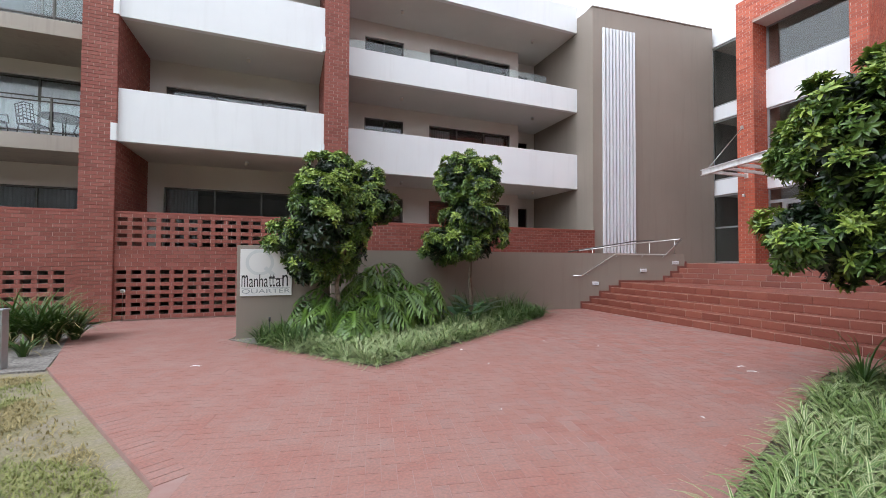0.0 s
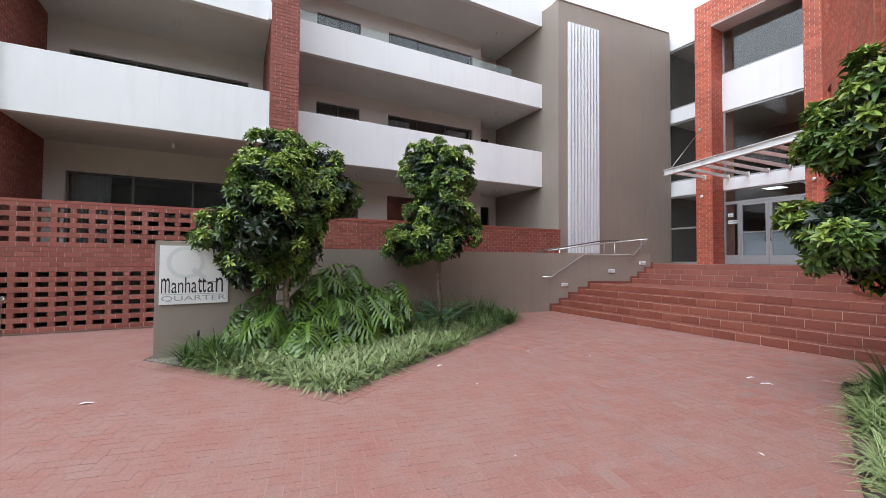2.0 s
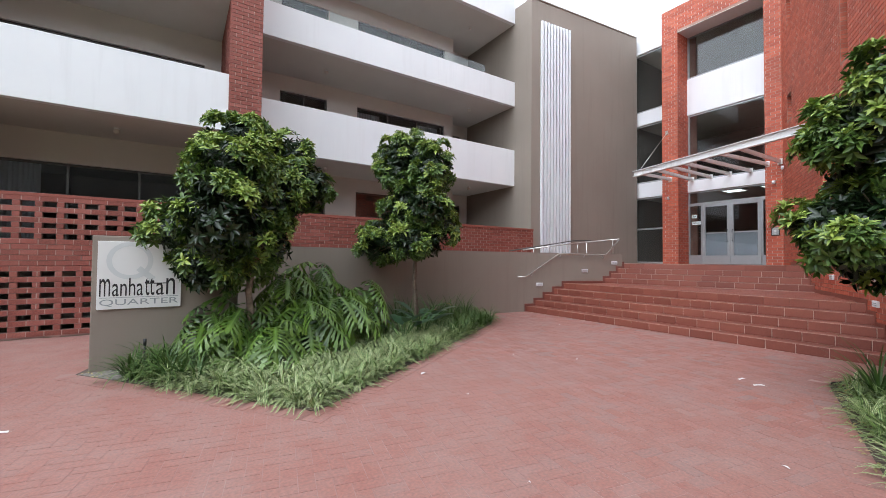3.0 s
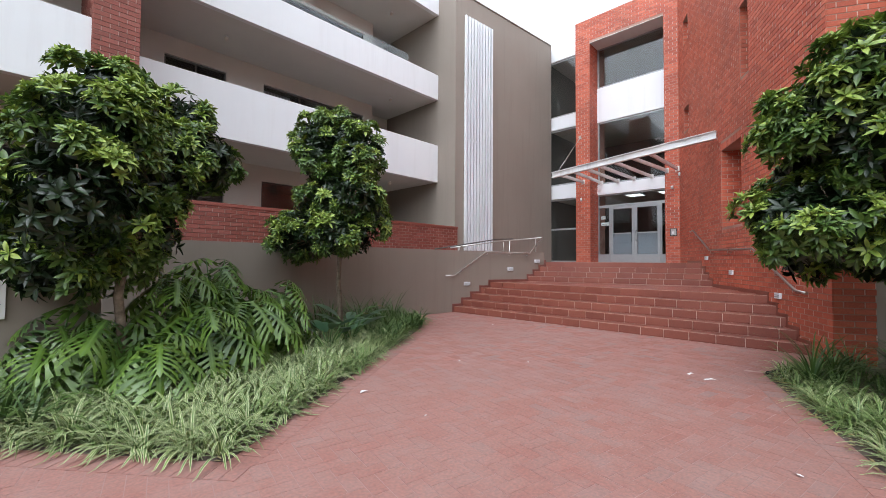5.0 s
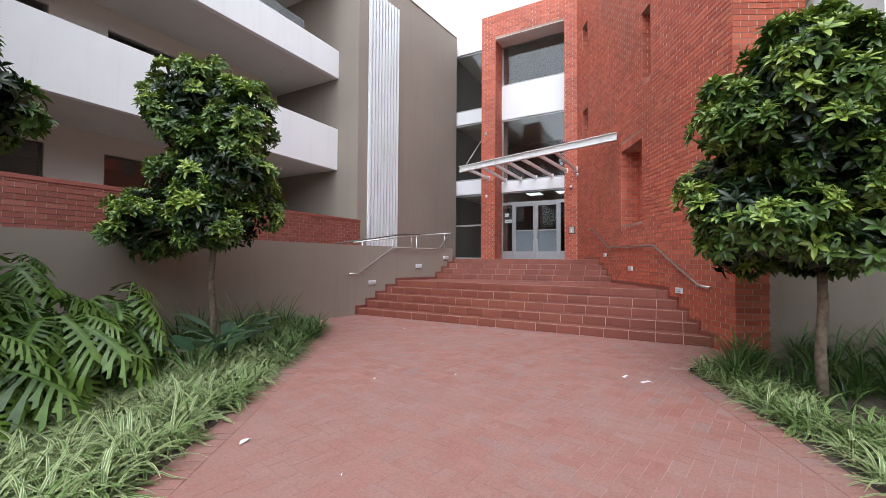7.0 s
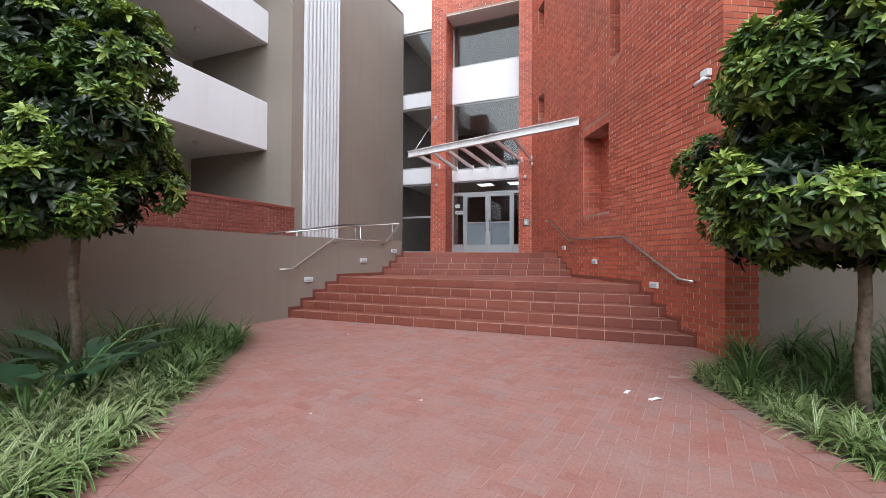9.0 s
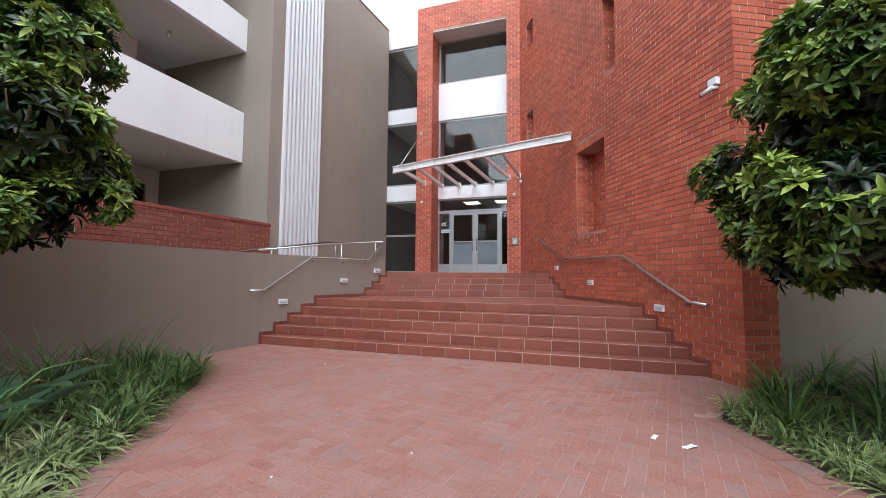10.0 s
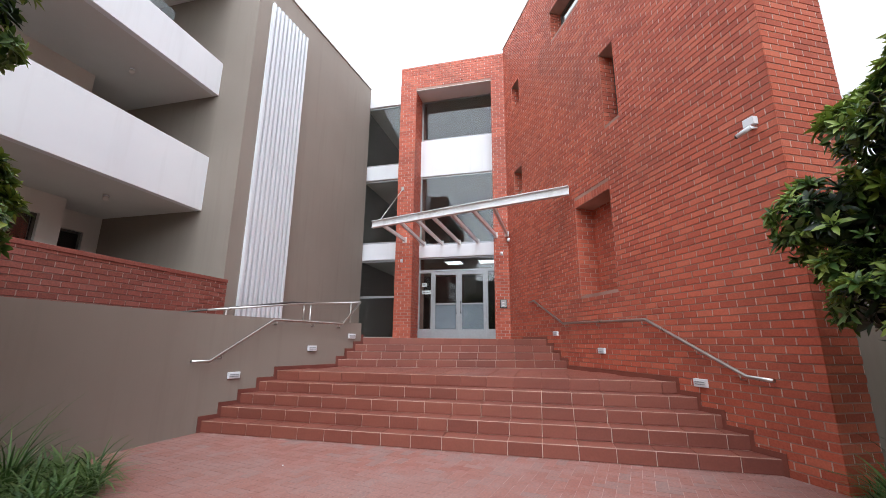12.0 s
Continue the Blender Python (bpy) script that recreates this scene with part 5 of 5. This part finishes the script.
bm = bmesh.new()
tube(bm, [l3(7.94, 0.995), l3(8.23, 0.99), l3(9.25, 1.645), l3(10.73, 1.635), l3(11.18, 2.12)], 0.020, 12)
part("rail", bm, M_STEEL, rail)
bm = bmesh.new()
tube(bm, [l3(11.18, 2.12), (11.17, 9.16, 2.12), (9.75, 9.68, 1.96), (8.3, 10.2, 1.75)], 0.018, 12)
part("upper_rail", bm, M_STEEL, rail)
for x, z in ((9.95, 1.96), (11.10, 2.10)):
    bm = bmesh.new()
    p = on_left(x) + Vector((0.03, 0.10))
    tube(bm, [(p.x, p.y, 1.66), (p.x, p.y, z)], 0.017, 10)
    part("post", bm, M_STEEL, rail)
for x, z in ((8.42, 1.10), (9.30, 1.64), (10.05, 1.64), (10.66, 1.635)):
    bm = bmesh.new()
    p = on_left(x)
    tube(bm, [(p.x, p.y, z - 0.07), (p.x + LN.x, p.y + LN.y, z - 0.07), (p.x + LN.x, p.y + LN.y, z - 0.02)], 0.008, 8)
    part("bracket", bm, M_STEEL, rail)
rail = thing("handrail", "stainless steel rail on the far side of the ramp, coloured dark for its shaded underside", "handrail")
# dark finish puts the rail's shaded underside into its colour; posts stay steel
bm = bmesh.new()
tube(bm, [(8.6, 11.1, 1.74), (10.8, 10.45, 2.11), (11.45, 10.26, 2.14)], 0.018, 12)
part("rail", bm, M_DARKFRAME, rail)
for x, y, z in ((9.4, 10.86, 1.85), (11.3, 10.3, 2.09)):
    bm = bmesh.new()
    tube(bm, [(x, y, 1.2), (x, y, z)], 0.017, 10)
    part("post", bm, M_STEEL, rail)

# ---- lobby lamps and door notices ----
M_PANEL, t, p = nodes_of("lamp_panel")
p.inputs["Base Color"].default_value = (0.85, 0.86, 0.84, 1)
p.inputs["Emission Color"].default_value = (1.0, 0.98, 0.94, 1)
p.inputs["Emission Strength"].default_value = 0.45
for y in (7.05, 8.25):
    lamp = thing("ceiling_panel_light", "lit white panel light on the lobby ceiling", "ceiling light", "lobby lights", at=(17.1, y, 4.135))
    boxed("frame", (-0.32, 0.32, -0.32, 0.32, -0.04, 0.0), M_ALU, lamp, "", 0.004)
    boxed("diffuser", (-0.28, 0.28, -0.28, 0.28, -0.052, -0.041), M_PANEL, lamp, "white lit diffuser", 0.003)
for z0, z1, w in ((2.78, 2.90, 0.30), (3.02, 3.14, 0.16)):
    note = thing("door_notice", "small white notice stuck inside the sidelight glass", "notice", "door notices")
    boxed("sheet", (0.66, 0.66 + w, 0.040, 0.046, z0, z1), M_SIGN, note, "", 0.0, DF)
    boxed("text_line", (0.68, 0.64 + w, 0.0375, 0.0398, (z0 + z1) / 2 - 0.012, (z0 + z1) / 2 + 0.012), M_MIDGREY, note, "grey unreadable line of print", 0.0, DF)

# ---- step lights set on the walls ----
def step_light(m):
    t = thing("step_light", "small white louvred step light on the wall", "wall light", "step lights")
    t.matrix_basis = m
    boxed("housing", (-0.10, 0.10, -0.035, 0.0, -0.05, 0.05), M_SLATS, t, "", 0.008)
    for k in range(2):
        boxed("louvre", (-0.075, 0.075, -0.042, -0.034, -0.022 + 0.028 * k, -0.010 + 0.028 * k), M_MIDGREY, t, "grey louvre slot", 0.002)
    return t


for x, z in ((12.36, 1.50), (10.89, 1.17), (9.05, 0.82)):
    p = on_right(x)
    step_light(wall_frame(tuple(p + Vector((-0.449, 0.893)) * 0.009), (-0.893, -0.449)) @ pose(0, 0, z))
for x, z in ((8.69, 0.76), (10.10, 1.16), (11.05, 1.40)):
    p = on_left(x)
    step_light(wall_frame(tuple(p), (WB[0] - WA[0], WB[1] - WA[1])) @ pose(0, 0, z))

# ---- small fixtures ----
cctv = thing("security_camera", "white security camera and junction box on the brick corner", "security camera")
cctv.matrix_basis = wall_frame(tuple(on_right(7.99) + Vector((-0.449, 0.893)) * 0.009), (-0.893, -0.449)) @ pose(0, 0, 3.73) @ Matrix.Scale(0.72, 4)
boxed("junction_box", (-0.09, 0.09, -0.10, 0.0, 0.0, 0.13), M_SLATS, cctv, "", 0.008)
bm = bmesh.new()
tube(bm, [(0.04, 0.0, -0.05), (0.04, -0.09, -0.05), (0.0, -0.13, -0.06)], 0.022, 10)
part("arm", bm, M_SLATS, cctv)
bm = bmesh.new()
tube(bm, [(0.06, -0.12, -0.05), (-0.16, -0.16, -0.11)], 0.038, 14)
part("camera_body", bm, M_SLATS, cctv)
bm = bmesh.new()
tube(bm, [(-0.155, -0.159, -0.108), (-0.185, -0.165, -0.117)], 0.034, 14)
part("lens", bm, M_BLACK, cctv)


def spot_lamp(y, z, x=14.69):
    t = thing("spotlight", "small white spotlight on the brick portal", "spotlight", "portal spotlights")
    t.matrix_basis = wall_frame((x - 0.009, y), (0, -1)) @ pose(0, 0, z)
    bm = bmesh.new()
    tube(bm, [(0, 0, 0.0), (0, -0.05, 0.0)], 0.02, 10)
    part("stem", bm, M_SLATS, t)
    bm = bmesh.new()
    tube(bm, [(0, -0.07, 0.05), (0, -0.07, -0.05)], 0.04, 14)
    part("can", bm, M_SLATS, t)
    return t


spot_lamp(9.36, 3.73)
spot_lamp(6.28, 3.82)
spot_lamp(6.07, 4.22)

panel = thing("intercom_panel", "grey steel intercom panel on the brick portal", "intercom")
panel.matrix_basis = wall_frame((14.68, 6.27), (0, -1)) @ pose(0, 0, 2.37)
boxed("back_plate", (-0.10, 0.10, -0.03, 0.0, -0.12, 0.12), M_BLACK, panel, "", 0.006)
boxed("face_plate", (-0.075, 0.085, -0.05, -0.03, -0.10, 0.11), M_ALU, panel, "", 0.005)
for k in range(3):
    boxed("button", (-0.03, 0.03, -0.056, -0.05, -0.06 + 0.04 * k, -0.04 + 0.04 * k), M_SLATS, panel, "", 0.002)


def soffit_lamp(x, y, z):
    t = thing("ceiling_lamp", "small round white lamp under the balcony", "ceiling lamp", "balcony lamps", at=(x, y, z))
    bm = bmesh.new()
    tube(bm, [(0, 0, 0), (0, 0, -0.03)], 0.05, 14)
    part("base", bm, M_SLATS, t)
    bm = bmesh.new()
    bmesh.ops.create_uvsphere(bm, u_segments=14, v_segments=8, radius=0.06)
    bmesh.ops.translate(bm, vec=(0, 0, -0.075), verts=bm.verts)
    part("globe", bm, M_CREAM, t)
    return t


for z in (4.19, 7.17, 10.28):
    soffit_lamp(3.6, 13.8, z)
    soffit_lamp(9.0, 13.8, z)
for z in (4.20, 7.17):
    soffit_lamp(-1.2, 12.7, z)

tap = thing("garden_tap", "garden standpipe with tap by the brick wall", "tap", at=(-3.62, 11.42, 0))
bm = bmesh.new()
tube(bm, [(0, 0, -0.05), (0, 0, 0.68), (0.05, -0.06, 0.72), (0.07, -0.10, 0.68)], 0.012, 8)
part("pipe", bm, M_STEEL, tap)
bm = bmesh.new()
box(bm, -0.03, 0.05, -0.05, 0.03, 0.66, 0.74, 0.012)
part("valve", bm, M_STEEL, tap)

bollard = thing("bollard_light", "grey square bollard light at the lawn edge", "bollard", at=(-3.66, 7.24, -0.03))
boxed("post", (-0.075, 0.075, -0.075, 0.075, 0.0, 0.62), M_ALU, bollard, "", 0.012)
for k in range(4):
    boxed("fin", (-0.07 + 0.04 * k, -0.05 + 0.04 * k, -0.07, 0.07, 0.62, 0.78), M_ALU, bollard, "", 0.003)
boxed("cap", (-0.085, 0.085, -0.085, 0.085, 0.78, 0.81), M_ALU, bollard, "", 0.008)
stake = thing("garden_spike", "dark irrigation spike in the bed", "irrigation spike", at=(-0.36, 7.98, 0))
bm = bmesh.new()
tube(bm, [(0, 0, -0.05), (0, 0, 0.36)], 0.011, 8)
part("riser_pipe", bm, M_BLACK, stake)
bm = bmesh.new()
tube(bm, [(0, 0, 0.34), (0, 0, 0.42)], 0.018, 10)
part("nozzle", bm, M_BLACK, stake)

# ---- left wing balconies: railings and garden chairs ----
for z in (4.59, 7.57):
    t = thing("balcony_railing", "grey metal balcony railing with glass infill", "railing", "left wing railings", at=(0, 13.28, z))
    for h in (0.08, 0.86, 0.97):
        bm = bmesh.new()
        tube(bm, [(-11.0, 0, h), (-4.53, 0, h)], 0.018, 8)
        part("rail", bm, M_DARKFRAME, t)
    for k in range(6):
        x = -10.6 + 1.2 * k
        boxed("post", (x - 0.02, x + 0.02, -0.02, 0.02, 0.0, 0.97), M_DARKFRAME, t, "", 0.003)
        boxed("infill", (x + 0.05, min(x + 1.15, -4.56), -0.004, 0.004, 0.12, 0.82), M_RAILGLASS, t, "clear glass infill", 0).visible_shadow = False


def garden_chair(m):
    t = thing("garden_chair", "black cast metal garden chair with lattice back", "chair", "balcony chairs")
    t.matrix_basis = m
    bm = bmesh.new()
    box(bm, -0.24, 0.24, -0.24, 0.24, 0.42, 0.45, 0.008)
    part("seat", bm, M_BLACK, t)
    for x in (-0.21, 0.21):
        for y in (-0.21, 0.21):
            bm = bmesh.new()
            tube(bm, [(x, y, 0.42), (x * 1.15, y * 1.15, 0.0)], 0.016, 6)
            part("leg", bm, M_BLACK, t)
    bm = bmesh.new()
    tube(bm, [(-0.23, 0.23, 0.45), (-0.23, 0.30, 0.92), (0, 0.31, 0.98), (0.23, 0.30, 0.92), (0.23, 0.23, 0.45)], 0.016, 6)
    for k in range(5):
        tube(bm, [(-0.22, 0.25 + 0.01 * k, 0.5 + 0.09 * k), (0.0, 0.26 + 0.01 * k, 0.56 + 0.09 * k), (0.22, 0.25 + 0.01 * k, 0.5 + 0.09 * k)], 0.012, 5)
    for k in range(4):
        tube(bm, [(-0.15 + 0.1 * k, 0.24, 0.46), (-0.15 + 0.1 * k, 0.30, 0.93)], 0.010, 5)
    part("backrest", bm, M_BLACK, t)
    for x in (-0.25, 0.25):
        bm = bmesh.new()
        tube(bm, [(x, 0.25, 0.66), (x, -0.18, 0.66), (x, -0.22, 0.44)], 0.014, 6)
        part("armrest", bm, M_BLACK, t)
    return t


for x, y, a in ((-7.35, 14.0, 70), (-6.55, 14.2, 160), (-5.05, 14.0, -60), (-8.1, 13.9, 100)):
    garden_chair(pose(x, y, 4.59, 0, 0, a))
table = thing("garden_table", "black cast metal garden table on the balcony", "table", at=(-5.85, 14.05, 4.59))
bm = bmesh.new()
tube(bm, [(0, 0, 0.66), (0, 0, 0.69)], 0.52, 28)
part("tabletop", bm, M_BLACK, table)
for a in range(4):
    bm = bmesh.new()
    c, s = math.cos(a * 1.571 + 0.5), math.sin(a * 1.571 + 0.5)
    tube(bm, [(0.3 * c, 0.3 * s, 0.66), (0.2 * c, 0.2 * s, 0.35), (0.36 * c, 0.36 * s, 0.0)], 0.02, 6)
    part("leg", bm, M_BLACK, table)

# ---- drip pipe at the bed's corner ----
pipe = thing("irrigation_pipe", "black plastic drip pipe end at the bed corner", "pipe", at=(6.52, 3.18, 0.0))
bm = bmesh.new()
tube(bm, [(0.0, 0.0, 0.022), (0.14, -0.05, 0.026), (0.34, -0.16, 0.018), (0.62, -0.34, 0.0)], 0.016, 8)
part("hose", bm, M_BLACK, pipe)
bm = bmesh.new()
tube(bm, [(-0.03, 0.01, 0.022), (0.02, -0.007, 0.022)], 0.021, 10)
part("end_cap", bm, M_BLACK, pipe)

# ---- litter on the paving ----
for x, y, a, n in ((2.62, 6.13, 20, 0.15), (5.82, 3.87, 150, 0.13), (5.70, 3.66, 120, 0.17), (-1.20, 6.43, 10, 0.16), (3.60, 2.78, 60, 0.07), (2.6, 5.2, 80, 0.03), (1.9, 3.6, 120, 0.03), (4.3, 6.3, 30, 0.04), (4.9, 5.6, 75, 0.04), (7.2, 7.9, 15, 0.05)):
    rng = random.Random(int(x * 1000))
    lv = Leaves()
    pts = [Vector((n * (k / 4 - 0.5), rng.uniform(-0.01, 0.01), 0.004 + 0.01 * math.sin(k * 1.3))) for k in range(5)]
    lv.strip(pts, [0.004, n * 0.16, n * 0.12, n * 0.17, 0.004], [Vector((0, 1, 0))] * 5)
    ob = lv.done("paper_scrap", [M_SIGN])
    ob.matrix_basis = pose(x, y, 0.002, 0, 0, a)
    tagged(ob, "small white scrap lying on the paving", "litter", "scraps on the paving")

# ---- brick pieces of the paving (last: many small pieces) ----
def paver_block(x, y, rz, w, d, verts, faces, z, rng):
    c, s = math.cos(rz), math.sin(rz)
    b = len(verts)
    tilt = [rng.uniform(-0.0004, 0.0004) for _ in range(4)]
    for hz, e in ((-0.03, 0.0), (0.0, 0.0014)):
        for k, (px, py) in enumerate(((e, e), (w - e, e), (w - e, d - e), (e, d - e))):
            verts.append((x + c * px - s * py, y + s * px + c * py, z + hz + (tilt[k] if hz == 0 else 0)))
    faces += (BOX_F + b).tolist()


ROT = radians(33.7 + 45)
PW = 0.108
pr = random.Random(61)
EDGES = [(LEFT_BED[0], LEFT_BED[1]), (LEFT_BED[1], LEFT_BED[2]), (LEFT_BED[2], LEFT_BED[3]), (RIGHT_BED[0], RIGHT_BED[1]), (RIGHT_BED[1], RIGHT_BED[2]), (PAVING[0], PAVING[1]), (PAVING[1], PAVING[2])]
verts, faces, singles = [], [], []
c0, s0 = math.cos(ROT), math.sin(ROT)
span = range(-110, 150)
for i in span:
    for j in span:
        kind = (i - j) % 4
        if kind not in (0, 3):
            continue
        w, d = (2 * PW, PW) if kind == 0 else (PW, 2 * PW)
        lx, ly = i * PW, j * PW
        x, y = c0 * lx - s0 * ly + 2.0, s0 * lx + c0 * ly + 4.0
        mx, my = x + c0 * w / 2 - s0 * d / 2, y + s0 * w / 2 + c0 * d / 2
        if not (-4.2 < mx < 8.4 and -1.0 < my < 11.6) or not inside((mx, my), PAVING) or inside((mx, my), LEFT_BED):
            continue
        gap = min(edge_gap((mx, my), a, b) for a, b in EDGES)
        if gap < 0.125:
            continue
        if (mx - 2.2) ** 2 + (my - 4.6) ** 2 < 1.30 ** 2:
            singles.append((x, y, kind))
            continue
        paver_block(x + c0 * 0.002 - s0 * 0.002, y + s0 * 0.002 + c0 * 0.002, ROT, w - 0.0022, d - 0.0022, verts, faces, pr.uniform(-0.0006, 0.0006) if gap > 0.34 else -0.0008, pr)
# soldier row and a stretcher row along the edges
for n, (a, b) in enumerate(EDGES):
    a, b = Vector(a), Vector(b)
    d = (b - a).normalized()
    side = Vector((-d.y, d.x))
    mid = (a + b) / 2 + side * 0.12
    if not inside(tuple(mid), PAVING) or inside(tuple(mid), LEFT_BED):
        side = -side
    k, length = 0.0, (b - a).length + 0.1
    flip = d.x * side.y - d.y * side.x < 0
    while k < length:
        p = a + d * k + (side * 0.215 if flip else Vector((0, 0)))
        paver_block(p.x, p.y, math.atan2(d.y, d.x), PW - 0.0022, 0.213, verts, faces, 0.0026 + pr.uniform(-0.0006, 0.0008), pr)
        k += PW
me = bpy.data.meshes.new("paver_field")
me.from_pydata(verts, [], faces)
pv = link_mesh("paver_field", me, M_PAVE, paving_base, "worn red clay pavers")
pv["kind"] = "stuff"
shared = {}
for x, y, kind in singles:
    if kind not in shared:
        v, f = [], []
        w, d = (2 * PW, PW) if kind == 0 else (PW, 2 * PW)
        paver_block(0.003, 0.003, 0.0, w - 0.0024, d - 0.0024, v, f, 0.0, pr)
        me = bpy.data.meshes.new("paver")
        me.from_pydata(v, [], f)
        me.materials.append(M_PAVE_ONE)
        shared[kind] = me
    o = new("paver", shared[kind])
    o.parent = paving_base
    o.matrix_basis = pose(x, y, pr.uniform(-0.0006, 0.0006), 0, 0, math.degrees(ROT))
